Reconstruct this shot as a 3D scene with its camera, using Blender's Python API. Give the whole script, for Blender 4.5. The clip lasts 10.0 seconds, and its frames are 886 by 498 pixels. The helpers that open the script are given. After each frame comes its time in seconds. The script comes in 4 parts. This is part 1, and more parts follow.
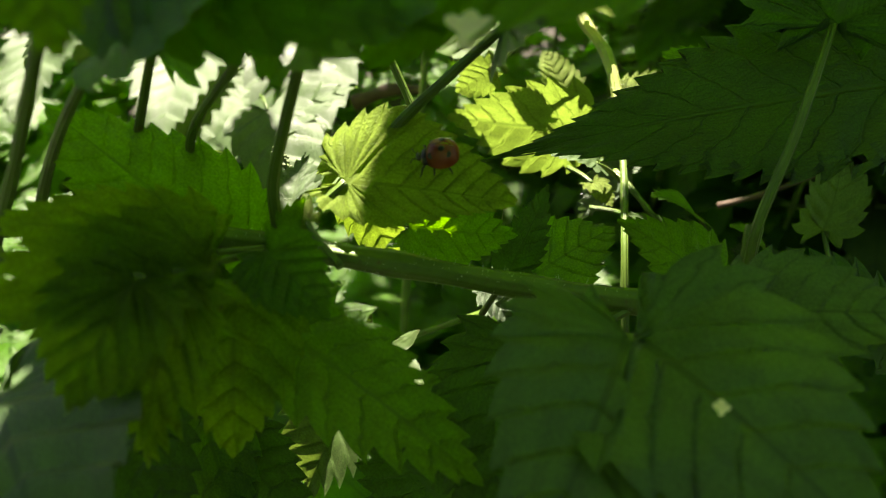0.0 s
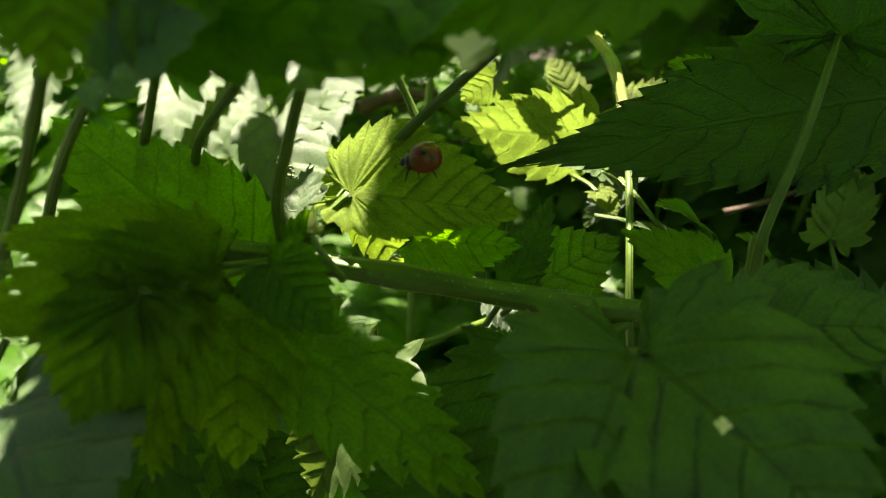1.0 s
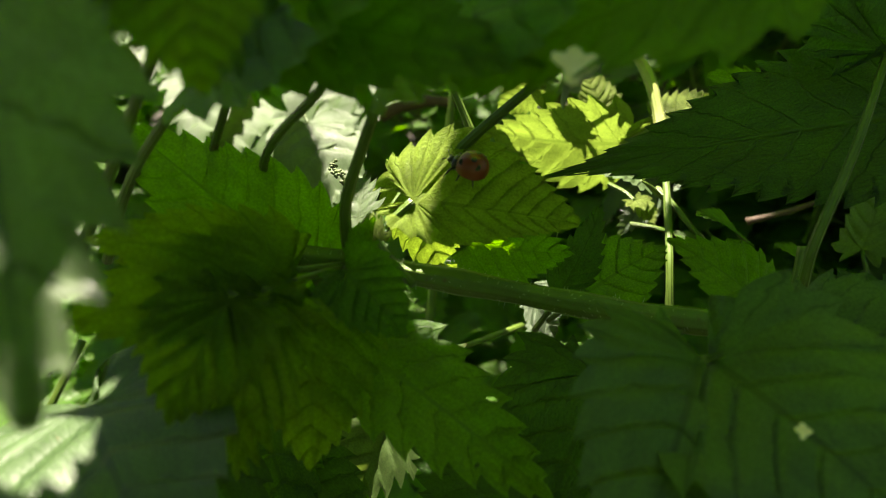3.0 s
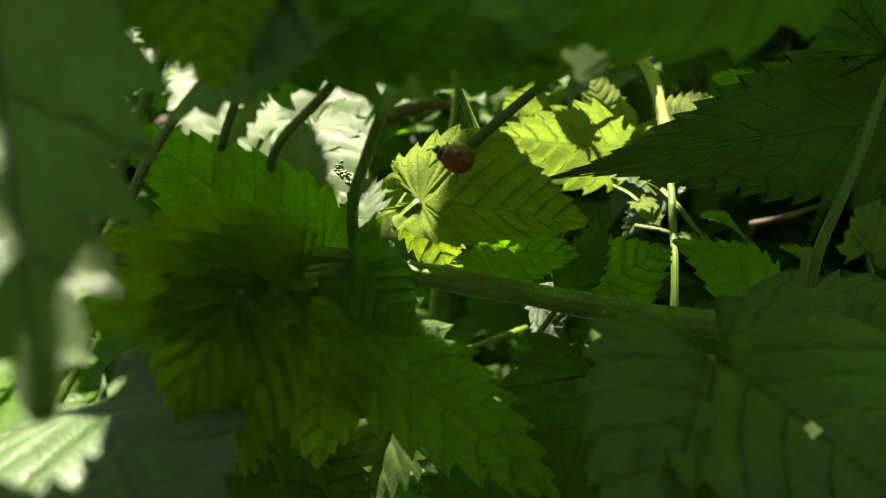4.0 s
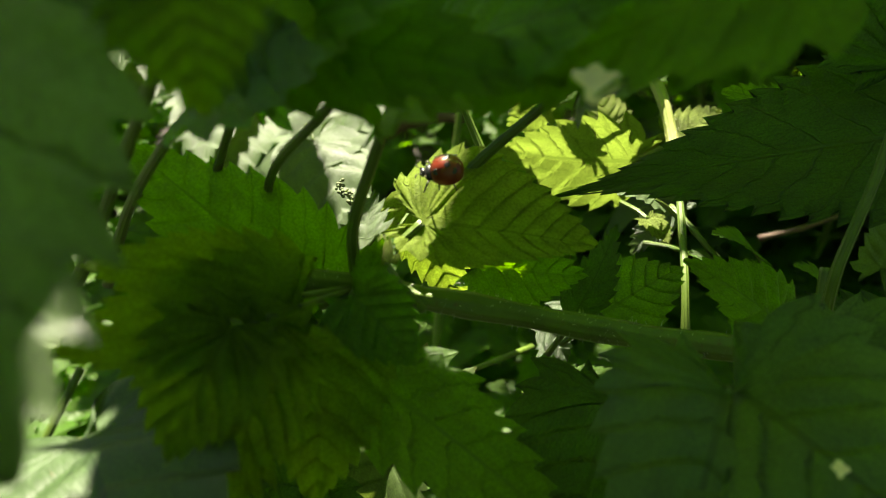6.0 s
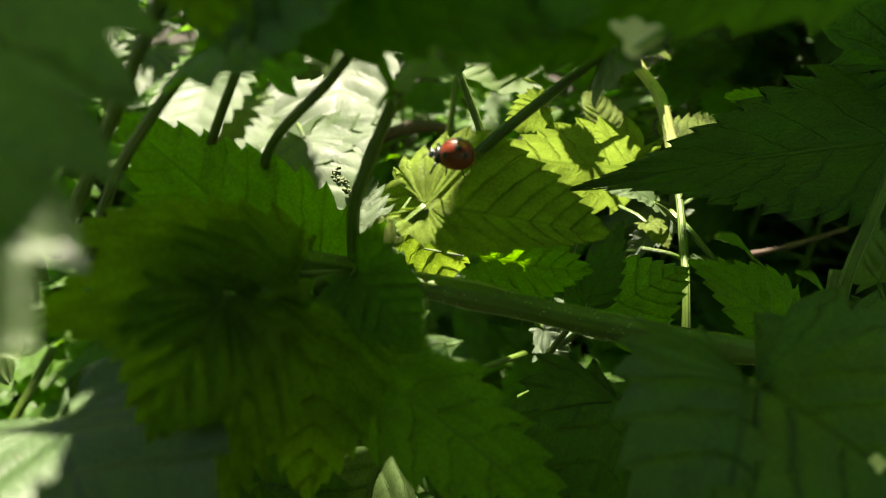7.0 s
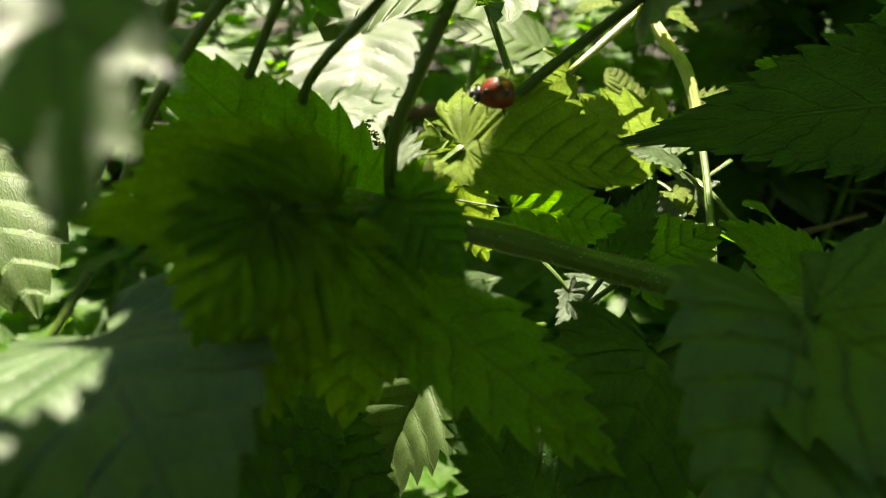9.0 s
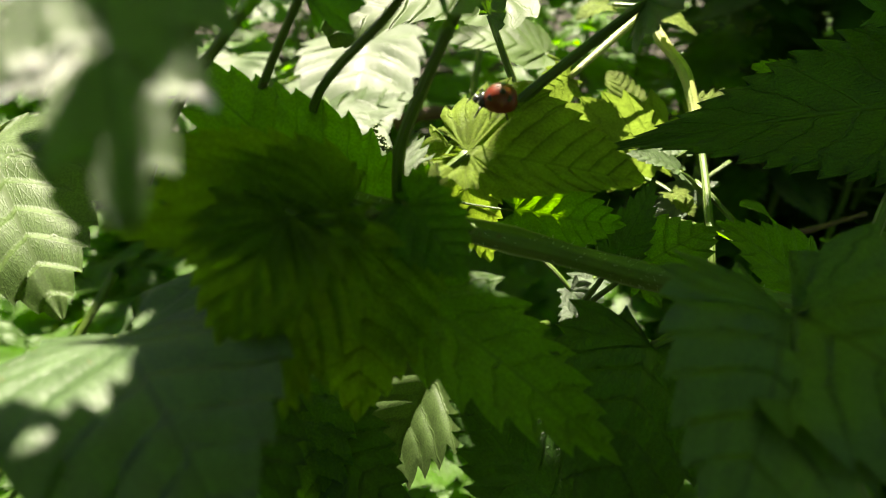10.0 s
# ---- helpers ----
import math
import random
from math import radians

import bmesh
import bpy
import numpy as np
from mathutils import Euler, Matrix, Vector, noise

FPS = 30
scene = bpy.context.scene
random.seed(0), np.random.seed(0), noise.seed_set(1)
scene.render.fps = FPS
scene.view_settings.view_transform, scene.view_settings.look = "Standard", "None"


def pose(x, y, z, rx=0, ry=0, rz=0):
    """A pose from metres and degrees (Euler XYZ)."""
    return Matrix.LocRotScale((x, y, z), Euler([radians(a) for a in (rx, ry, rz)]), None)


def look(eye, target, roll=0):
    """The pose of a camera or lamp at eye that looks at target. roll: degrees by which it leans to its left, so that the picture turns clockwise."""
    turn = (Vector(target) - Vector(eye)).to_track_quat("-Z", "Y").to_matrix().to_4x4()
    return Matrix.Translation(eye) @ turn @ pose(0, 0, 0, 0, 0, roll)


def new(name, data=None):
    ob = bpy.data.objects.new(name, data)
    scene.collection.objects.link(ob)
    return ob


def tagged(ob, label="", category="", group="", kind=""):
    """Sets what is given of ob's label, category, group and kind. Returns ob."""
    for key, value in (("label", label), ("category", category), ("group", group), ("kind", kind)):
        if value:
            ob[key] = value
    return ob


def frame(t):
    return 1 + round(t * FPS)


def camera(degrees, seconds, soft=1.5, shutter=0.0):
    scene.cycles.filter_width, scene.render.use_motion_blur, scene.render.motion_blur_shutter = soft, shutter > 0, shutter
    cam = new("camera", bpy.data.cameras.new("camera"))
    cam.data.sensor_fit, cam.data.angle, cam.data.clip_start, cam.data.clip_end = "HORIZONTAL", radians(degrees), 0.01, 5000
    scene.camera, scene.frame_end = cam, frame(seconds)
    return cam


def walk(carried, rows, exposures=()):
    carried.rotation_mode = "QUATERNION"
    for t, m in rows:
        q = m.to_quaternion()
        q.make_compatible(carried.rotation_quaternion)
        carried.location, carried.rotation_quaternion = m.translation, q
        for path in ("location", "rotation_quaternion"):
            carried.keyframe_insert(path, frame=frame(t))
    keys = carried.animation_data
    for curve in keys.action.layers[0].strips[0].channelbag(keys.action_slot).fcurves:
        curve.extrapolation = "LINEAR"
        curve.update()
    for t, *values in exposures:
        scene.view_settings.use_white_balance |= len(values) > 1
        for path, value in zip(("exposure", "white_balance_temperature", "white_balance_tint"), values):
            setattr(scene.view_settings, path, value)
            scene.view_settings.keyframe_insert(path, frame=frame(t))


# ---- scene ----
cam = camera(68.6, 10.0, soft=1.0)
cam.data.dof.use_dof, cam.data.dof.focus_distance, cam.data.dof.aperture_fstop = True, 0.132, 18.0
EXPOSURE = 2.75
METRES, EYE, TILT, LEAN, TURN = 0.062, 0.30, -35.0, 0.0, 0.0
ROWS = [
    (0.0, 0.0, 0.0, 0.0, 0.0, -0.0, -0.0),
    (0.5, 0.0208, 0.0069, 0.01, 0.11, 0.21, 0.01),
    (1.0, 0.0111, -0.0049, 0.0282, 0.67, 0.14, -0.09),
    (1.5, -0.0175, -0.0136, 0.0244, 0.2, 0.4, -0.5),
    (2.0, -0.1145, -0.0325, 0.0203, -0.06, 0.48, -0.99),
    (2.5, -0.1516, -0.0437, 0.0337, 0.39, 0.5, -0.78),
    (4.0, -0.1719, -0.0436, 0.0189, 0.64, 0.97, -0.82),
    (4.5, -0.2332, -0.0727, 0.0079, 0.38, 1.18, -1.02),
    (5.0, -0.1819, -0.0348, 0.0053, 0.72, 1.13, -0.7),
    (5.5, -0.1599, -0.0131, 0.0623, 1.32, 1.16, -0.35),
    (7.0, -0.2352, 0.1039, -0.035, -0.99, 3.83, -2.19),
    (7.5, -0.2526, 0.169, -0.0663, -1.69, 2.62, -2.9),
    (8.0, -0.2509, 0.1776, -0.1389, -1.52, 4.12, -3.09),
    (8.5, -0.2856, 0.1387, -0.1668, -0.94, 4.09, -3.28),
    (9.0, -0.3119, 0.1326, -0.1885, -0.93, 4.03, -3.45),
    (9.5, -0.3008, 0.1185, -0.1631, -0.86, 3.57, -2.93),
    (10.0, -0.3134, 0.0613, -0.1911, -0.43, 4.02, -3.14),
]
walk(cam, [(t, pose(0, 0, EYE, TILT, LEAN, TURN) @ pose(METRES * x, METRES * y, METRES * z, 90 + pitch, roll, yaw)) for t, x, y, z, yaw, pitch, roll in ROWS],
     [(0.0, EXPOSURE + 0.24, 7500, 10), (2.0, EXPOSURE + 0.24, 7500, 10), (2.7, EXPOSURE + 0.12, 7500, 10), (5.5, EXPOSURE + 0.10, 7500, 10), (7.5, EXPOSURE - 0.06, 7500, 10), (10.0, EXPOSURE - 0.04, 7500, 10)])

# ---- light: high sun ahead of the camera, clear sky ----
SUN = Vector((-0.12, 0.50, 0.86)).normalized()
world = bpy.data.worlds.new("sky")
scene.world = world
world.use_nodes = True
sky = world.node_tree.nodes.new("ShaderNodeTexSky")
sky.sky_type, sky.sun_disc = "NISHITA", False
sky.sun_elevation, sky.sun_rotation = math.asin(SUN.z), math.atan2(SUN.x, SUN.y)
world.node_tree.links.new(sky.outputs[0], world.node_tree.nodes["Background"].inputs[0])
world.node_tree.nodes["Background"].inputs[1].default_value = 0.011
sun_data = bpy.data.lights.new("sun", "SUN")
sun_data.energy, sun_data.angle, sun_data.color = 5.0, radians(0.53), (1.0, 0.95, 0.86)
sun = new("sun", sun_data)
sun.matrix_world = look(SUN * 5, (0, 0, 0))

# ---- materials ----
class Nodes:
    """Short hand for building one material's node tree."""
    def __init__(self, name):
        self.mat = bpy.data.materials.new(name)
        self.mat.use_nodes = True
        self.tree = self.mat.node_tree
        self.tree.nodes.clear()
        self.out = self.tree.nodes.new("ShaderNodeOutputMaterial")

    def add(self, kind, *links, **values):
        node = self.tree.nodes.new("ShaderNode" + kind)
        for key, value in values.items():
            if key == "op":
                node.operation = value
            elif key == "blend":
                node.data_type, node.blend_type = "RGBA", value
            elif key == "feature":
                node.feature = value
        for slot, source in links:
            self.put(node, slot, source)
        return node

    def put(self, node, slot, source):
        if hasattr(source, "is_linked"):
            self.tree.links.new(source, node.inputs[slot])
        else:
            node.inputs[slot].default_value = source

    def math(self, op, *args):
        return self.add("Math", *enumerate(args), op=op).outputs[0]

    def mix(self, fac, a, b, blend="MIX"):
        return self.add("Mix", (0, fac), (6, a), (7, b), blend=blend).outputs[2]

    def ramp(self, x, a, b, lo=0.0, hi=1.0):
        return self.add("MapRange", (0, x), (1, a), (2, b), (3, lo), (4, hi)).outputs[0]

    def noise(self, scale, detail=3.0, coords=None):
        node = self.add("TexNoise", ("Scale", scale), ("Detail", detail))
        if coords is not None:
            self.put(node, "Vector", coords)
        return node.outputs["Fac"]

    def bump(self, height, strength, distance):
        return self.add("Bump", ("Height", height), ("Strength", strength), ("Distance", distance)).outputs[0]


def rgb(r, g, b):
    return (r, g, b, 1.0)


def leaf_material(name, face, through_colour, vein, glow=0.5, pairs=10.0, rough=0.42, spec=0.5, ink=0.55, relief=0.9):
    """A living leaf: net of veins on the blade's own coordinates, waxy gloss, light that shines through."""
    n = Nodes(name)
    uv = n.add("UVMap").outputs[0]
    split = n.add("SeparateXYZ", (0, uv))
    u, v = split.outputs[0], n.math("ABSOLUTE", n.math("SUBTRACT", n.math("MULTIPLY", split.outputs[1], 2.0), 1.0))
    # side veins leave the midrib and sweep forward to the teeth
    sweep = n.math("SUBTRACT", u, n.math("MULTIPLY", n.math("POWER", v, 0.85), 0.2))
    wobble = n.math("MULTIPLY", n.math("SUBTRACT", n.noise(7.0, 2.0, uv), 0.5), 0.06)
    phase = n.math("MULTIPLY", n.math("ADD", sweep, wobble), pairs)
    off = n.math("ABSOLUTE", n.math("SUBTRACT", n.math("FRACT", phase), 0.5))
    side = n.ramp(off, 0.445, 0.49)
    mid = n.ramp(v, 0.045, 0.015)
    net = n.add("TexVoronoi", ("Scale", 30.0), ("Vector", uv), feature="DISTANCE_TO_EDGE").outputs["Distance"]
    fine = n.ramp(net, 0.10, 0.02)
    big = n.math("MAXIMUM", side, mid)
    veins = n.math("MAXIMUM", big, n.math("MULTIPLY", fine, 0.2))
    rnd = n.add("ObjectInfo").outputs["Random"]
    patch = n.noise(5.0, 4.0, uv)
    coord = n.add("TexCoord").outputs["Object"]
    speck = n.ramp(n.noise(2600.0, 2.0, coord), 0.35, 0.65, 0.8, 1.15)
    tone = n.math("MULTIPLY", n.math("MULTIPLY", n.ramp(patch, 0.3, 0.7, 0.75, 1.2), n.ramp(rnd, 0, 1, 0.85, 1.15)), speck)
    face_c = n.mix(1.0, rgb(*face), n.add("CombineColor", (0, tone), (1, tone), (2, tone)).outputs[0], "MULTIPLY")
    face_c = n.mix(n.math("MULTIPLY", veins, ink), face_c, rgb(*vein))
    # veins let less light pass than the blade between them
    thru_c = n.mix(1.0, rgb(*through_colour), n.add("CombineColor", (0, tone), (1, tone), (2, tone)).outputs[0], "MULTIPLY")
    thru_c = n.mix(n.math("MULTIPLY", veins, 0.75), thru_c, rgb(through_colour[0] * 0.6, through_colour[1] * 0.64, through_colour[2] * 0.6))
    # a few brown specks
    spots = n.ramp(n.noise(38.0, 1.0, uv), 0.74, 0.78)
    face_c = n.mix(n.math("MULTIPLY", spots, 0.7), face_c, rgb(0.09, 0.055, 0.02))
    height = n.math("ADD", n.math("MULTIPLY", veins, -0.8), n.math("MULTIPLY", n.noise(90.0, 3.0, uv), 0.22))
    bump = n.bump(height, relief, 0.0006)
    gloss = n.add("BsdfPrincipled", ("Base Color", face_c), ("Roughness", n.ramp(patch, 0.3, 0.7, rough - 0.06, rough + 0.12)),
                  ("Specular IOR Level", spec), ("Normal", bump))
    shine = n.add("BsdfTranslucent", ("Color", thru_c), ("Normal", bump))
    n.tree.links.new(n.add("MixShader", (0, glow), (1, gloss.outputs[0]), (2, shine.outputs[0])).outputs[0], n.out.inputs[0])
    return n.mat


def stem_material(name, a, b, glow=0.12):
    """Ribbed, fleshy green stalk with reddish flecks."""
    n = Nodes(name)
    coord = n.add("TexCoord").outputs["Object"]
    uv = n.add("UVMap").outputs[0]
    split = n.add("SeparateXYZ", (0, uv))
    ribs = n.math("SINE", n.math("MULTIPLY", split.outputs[1], 6.2832 * 9))
    blot = n.noise(180.0, 3.0, coord)
    colour = n.mix(n.ramp(blot, 0.35, 0.7), rgb(*a), rgb(*b))
    colour = n.mix(n.ramp(n.noise(420.0, 2.0, coord), 0.66, 0.75, 0, 0.5), colour, rgb(0.10, 0.05, 0.02))
    bump = n.bump(n.math("ADD", n.math("MULTIPLY", ribs, 0.5), n.noise(1500.0, 2.0, coord)), 0.5, 0.0003)
    gloss = n.add("BsdfPrincipled", ("Base Color", colour), ("Roughness", 0.45), ("Normal", bump))
    shine = n.add("BsdfTranslucent", ("Color", colour))
    n.tree.links.new(n.add("MixShader", (0, glow), (1, gloss.outputs[0]), (2, shine.outputs[0])).outputs[0], n.out.inputs[0])
    return n.mat


def plain_material(name, a, b, scale, rough=0.5, bump=0.3, size=0.0003, coat=0.0):
    n = Nodes(name)
    coord = n.add("TexCoord").outputs["Object"]
    grain = n.noise(scale, 4.0, coord)
    colour = n.mix(n.ramp(grain, 0.3, 0.7), rgb(*a), rgb(*b))
    shader = n.add("BsdfPrincipled", ("Base Color", colour), ("Roughness", rough), ("Coat Weight", coat), ("Coat Roughness", 0.12),
                   ("Normal", n.bump(grain, bump, size)))
    n.tree.links.new(shader.outputs[0], n.out.inputs[0])
    return n.mat


LEAF = leaf_material("nettle_leaf", (0.050, 0.120, 0.010), (0.20, 0.49, 0.005), (0.08, 0.14, 0.03), glow=0.54, ink=0.4)
# sunlit copy of the young leaf, the sun's yellow put into its colour
YOUNG_LIT = leaf_material("young_leaf_lit", (0.17, 0.23, 0.05), (0.21, 0.31, 0.04), (0.09, 0.13, 0.02), spec=0.12, rough=0.55)
# young leaf with face and through colours brightened for the sun's glow
SUN_GLOW = leaf_material("sun_glow_leaf", (0.20, 0.29, 0.04), (0.28, 0.42, 0.03), (0.11, 0.16, 0.02), spec=0.12, rough=0.55, relief=0.6)
# shade copy of the young leaf, its darker face set in the colour
YOUNG_SHADE = leaf_material("young_leaf_shade", (0.080, 0.14, 0.012), (0.29, 0.51, 0.010), (0.10, 0.16, 0.03), glow=0.62, spec=0.3)
# leaf colour greyed and paled to stand for direct sun on the blade
SUNLIT = leaf_material("sunlit_leaf", (0.056, 0.090, 0.037), (0.16, 0.26, 0.04), (0.07, 0.105, 0.035), glow=0.35, rough=0.5, spec=0.28, relief=0.4)
# nettle leaf colour darkened to stand for blades in deep shade
SHADED = leaf_material("shaded_leaf", (0.024, 0.068, 0.009), (0.065, 0.17, 0.004), (0.045, 0.085, 0.022), glow=0.45)
GREY = leaf_material("grey_leaf", (0.09, 0.13, 0.075), (0.10, 0.16, 0.05), (0.14, 0.19, 0.11), glow=0.35)
# bluish sky sheen mixed into the face colour, veins kept dark
SKY_SHEEN = leaf_material("sky_sheen_leaf", (0.085, 0.13, 0.055), (0.12, 0.28, 0.01), (0.012, 0.03, 0.006), glow=0.4, pairs=5.0, rough=0.40, spec=0.7, ink=0.95)
GLOSSY = leaf_material("glossy_leaf", (0.054, 0.100, 0.033), (0.10, 0.25, 0.016), (0.015, 0.035, 0.01), glow=0.32, rough=0.42, spec=0.45, ink=0.6, relief=0.4)
FRESH = leaf_material("fresh_leaf", (0.056, 0.094, 0.026), (0.15, 0.23, 0.03), (0.06, 0.095, 0.025), glow=0.35, rough=0.5, spec=0.25, relief=0.3)
STEM = stem_material("stalk", (0.068, 0.12, 0.014), (0.095, 0.155, 0.022))
STRAW = stem_material("straw_stalk", (0.36, 0.38, 0.13), (0.24, 0.30, 0.08))
HAIR = plain_material("hair", (0.5, 0.55, 0.4), (0.6, 0.62, 0.5), 900.0, 0.4, 0.0)
SOIL = plain_material("soil", (0.008, 0.006, 0.004), (0.02, 0.014, 0.009), 60.0, 0.95, 1.0, 0.01)
RED = plain_material("red_wing_case", (0.13, 0.013, 0.002), (0.18, 0.025, 0.003), 500.0, 0.38, 0.05, 0.0001, 0.12)
BLACK = plain_material("black_shell", (0.008, 0.008, 0.008), (0.014, 0.012, 0.011), 800.0, 0.3, 0.1, 0.0001, 0.3)
CREAM = plain_material("cream_mark", (0.30, 0.27, 0.2), (0.36, 0.33, 0.25), 800.0, 0.4, 0.1, 0.0001)
CHAFF = plain_material("chaff", (0.72, 0.58, 0.40), (0.82, 0.70, 0.52), 700.0, 0.8, 0.6, 0.0003)
TWIG = plain_material("twig", (0.05, 0.03, 0.02), (0.09, 0.052, 0.036), 250.0, 0.8, 0.6, 0.0005)
DARKBUD = plain_material("flower_bud", (0.05, 0.08, 0.02), (0.09, 0.11, 0.04), 900.0, 0.7, 0.5, 0.0002)


# ---- building ----
def part(name, bm, material, parent=None, label="", m=None, smooth=True):
    """One mesh object under a thing or part; m is its pose in the world."""
    mesh = bpy.data.meshes.new(name)
    bm.to_mesh(mesh)
    bm.free()
    mesh.materials.append(material)
    if smooth:
        mesh.polygons.foreach_set("use_smooth", [True] * len(mesh.polygons))
    return hang(name, mesh, parent, label, m)


WORLD = {}


def hang(name, mesh, parent=None, label="", m=None):
    ob = new(name, mesh)
    m = m if m is not None else (WORLD[parent] if parent else Matrix())
    WORLD[ob] = m
    if parent:
        ob.parent = parent
        ob.matrix_basis = WORLD[parent].inverted() @ m
    else:
        ob.matrix_basis = m
    return tagged(ob, label)


def thing(name, at, label, category, group="", kind=""):
    ob = new(name)
    ob.empty_display_size = 0.01
    WORLD[ob] = ob.matrix_basis = Matrix.Translation(at)
    return tagged(ob, label, category, group, kind)


def spline(points, steps=6):
    """Points on a smooth curve through the given ones."""
    p = [Vector(q) for q in points]
    p = [2 * p[0] - p[1]] + p + [2 * p[-1] - p[-2]]
    out = []
    for a, b, c, d in zip(p, p[1:], p[2:], p[3:]):
        for i in range(steps):
            t = i / steps
            out.append(0.5 * (2 * b + (c - a) * t + (2 * a - 5 * b + 4 * c - d) * t * t + (3 * b - a - 3 * c + d) * t ** 3))
    return out + [p[-2]]


def tube_mesh(points, r0, r1, sides=9, steps=6, knots=0.0, groove=0.0):
    """A stalk along a smooth curve, from radius r0 to r1, with swollen knots and an uneven skin."""
    line = spline(points, steps)
    bm = bmesh.new()
    uv = bm.loops.layers.uv.new()
    side = Vector((0.3, 0.2, 0.9))
    rings = []
    for i, q in enumerate(line):
        way = (line[min(i + 1, len(line) - 1)] - line[max(i - 1, 0)]).normalized()
        side = (side - way * side.dot(way)).normalized()
        other = way.cross(side)
        t = i / (len(line) - 1)
        r = (r0 + (r1 - r0) * t) * (1 + 0.05 * noise.noise(q * 400))
        if knots:
            near = min((q - Vector(k)).length for k in points)
            r *= 1 + knots * math.exp(-(near / (2.2 * r0)) ** 2)
        rings.append([bm.verts.new(q + (side * math.cos(a) + other * math.sin(a)) * r * (1 - groove * max(0, math.cos(a)) ** 6))
                      for a in (2 * math.pi * k / sides for k in range(sides))])
    for i, (a, b) in enumerate(zip(rings, rings[1:])):
        for k in range(sides):
            f = bm.faces.new((a[k], a[(k + 1) % sides], b[(k + 1) % sides], b[k]))
            for loop, uvc in zip(f.loops, ((i, k), (i, k + 1), (i + 1, k + 1), (i + 1, k))):
                loop[uv].uv = (uvc[0] / len(rings), uvc[1] / sides)
    bm.faces.new(reversed(rings[0]))
    bm.faces.new(rings[-1])
    return bm, line


def blade_mesh(length, width, teeth=13, bend=0.5, fold=0.15, curl=0.0, lobe=0.16, tooth=0.2, quilt=0.03, wave=0.03, seed=0, blunt=0.8, back=1.6, pairs=8.0, skew=0.0, shoulder=0.09, holes=0, steps=(0.0, 0.35, 0.65, 0.9), cols=(0.0, 0.12, 0.28, 0.44, 0.6, 0.74, 0.86, 0.94, 1.0)):
    """A saw-edged leaf blade from its base at the origin to its tip on +x, its face towards +z. bend: arch along it in
    radians; fold: height of the halves over the midrib; curl: roll of the margins; lobe: how far the base reaches back."""
    rng = random.Random(seed)
    us, fs = [], []
    for k in range(teeth):
        for f in steps:
            us.append((k + f) / teeth)
            fs.append(f)
    us.append(1.0)
    fs.append(0.0)
    # arched centre line
    cx = [0.0]
    cz = [0.0]
    for a, b in zip(us, us[1:]):
        ang = bend * (0.5 - (a + b) / 2)
        cx.append(cx[-1] + (b - a) * math.cos(ang))
        cz.append(cz[-1] + (b - a) * math.sin(ang))
    scale = length / cx[-1]
    peak = max((u + shoulder) ** 0.5 * (1 - u) ** blunt for u in us)
    bm = bmesh.new()
    uv = bm.loops.layers.uv.new()
    grid = []
    ph = rng.uniform(0, 6)
    for i, (u, f) in enumerate(zip(us, fs)):
        half = width / 2 * (u + shoulder) ** 0.5 * (1 - u) ** blunt / peak
        ang = bend * (0.5 - u)
        row = []
        for s in (-1, 1):
            rowside = []
            notch = tooth * (1.15 - u * 0.4) * (1 - f / 0.9) * (1 + 0.25 * math.sin(u * 40 + s))
            for v in cols:
                edge = v ** 5
                y = s * half * v * (1 - notch * edge)
                x = -lobe * length * v ** back * (1 - u) ** 5 + edge * f * 0.55 * length / teeth * (1 - u) ** 0.3
                q = (u - 0.2 * v ** 0.85) * pairs
                z = fold * abs(y) - curl * (abs(y) / (width / 2)) ** 2 * width * 0.5
                z += quilt * width * (abs(math.sin(math.pi * q)) - 0.5) * min(1, v * 6) * (1 - 0.5 * edge) * (1 - u ** 4)
                z += wave * width * math.sin(u * 9 + ph + s * 1.3) * v * v
                z += wave * width * 0.6 * noise.noise(Vector((u * 4 + seed, v * s * 2, 0.3))) * v
                y += skew * length * (u - u * u)
                row_x = scale * cx[i] + x * math.cos(ang) - z * math.sin(ang)
                row_z = scale * cz[i] + x * math.sin(ang) + z * math.cos(ang)
                rowside.append((Vector((row_x, y, row_z)), (u, 0.5 + 0.5 * s * v)))
            row.append(rowside)
        line = list(reversed(row[0])) + row[1][1:]
        grid.append([(bm.verts.new(p), c) for p, c in line])
    gone = {(rng.randrange(6, len(grid) - 12), rng.choice((2, 3, 4, 5, -6, -5, -4, -3)) % (len(cols) * 2 - 2)) for _ in range(holes)}
    for i, (a, b) in enumerate(zip(grid, grid[1:])):
        for k in range(len(a) - 1):
            if (i, k) in gone or (i - 1, k) in gone and k % 2:
                continue
            quad = (a[k], b[k], b[k + 1], a[k + 1])
            f = bm.faces.new([q[0] for q in quad])
            for loop, q in zip(f.loops, quad):
                loop[uv].uv = q[1]
    bm.normal_update()
    return bm


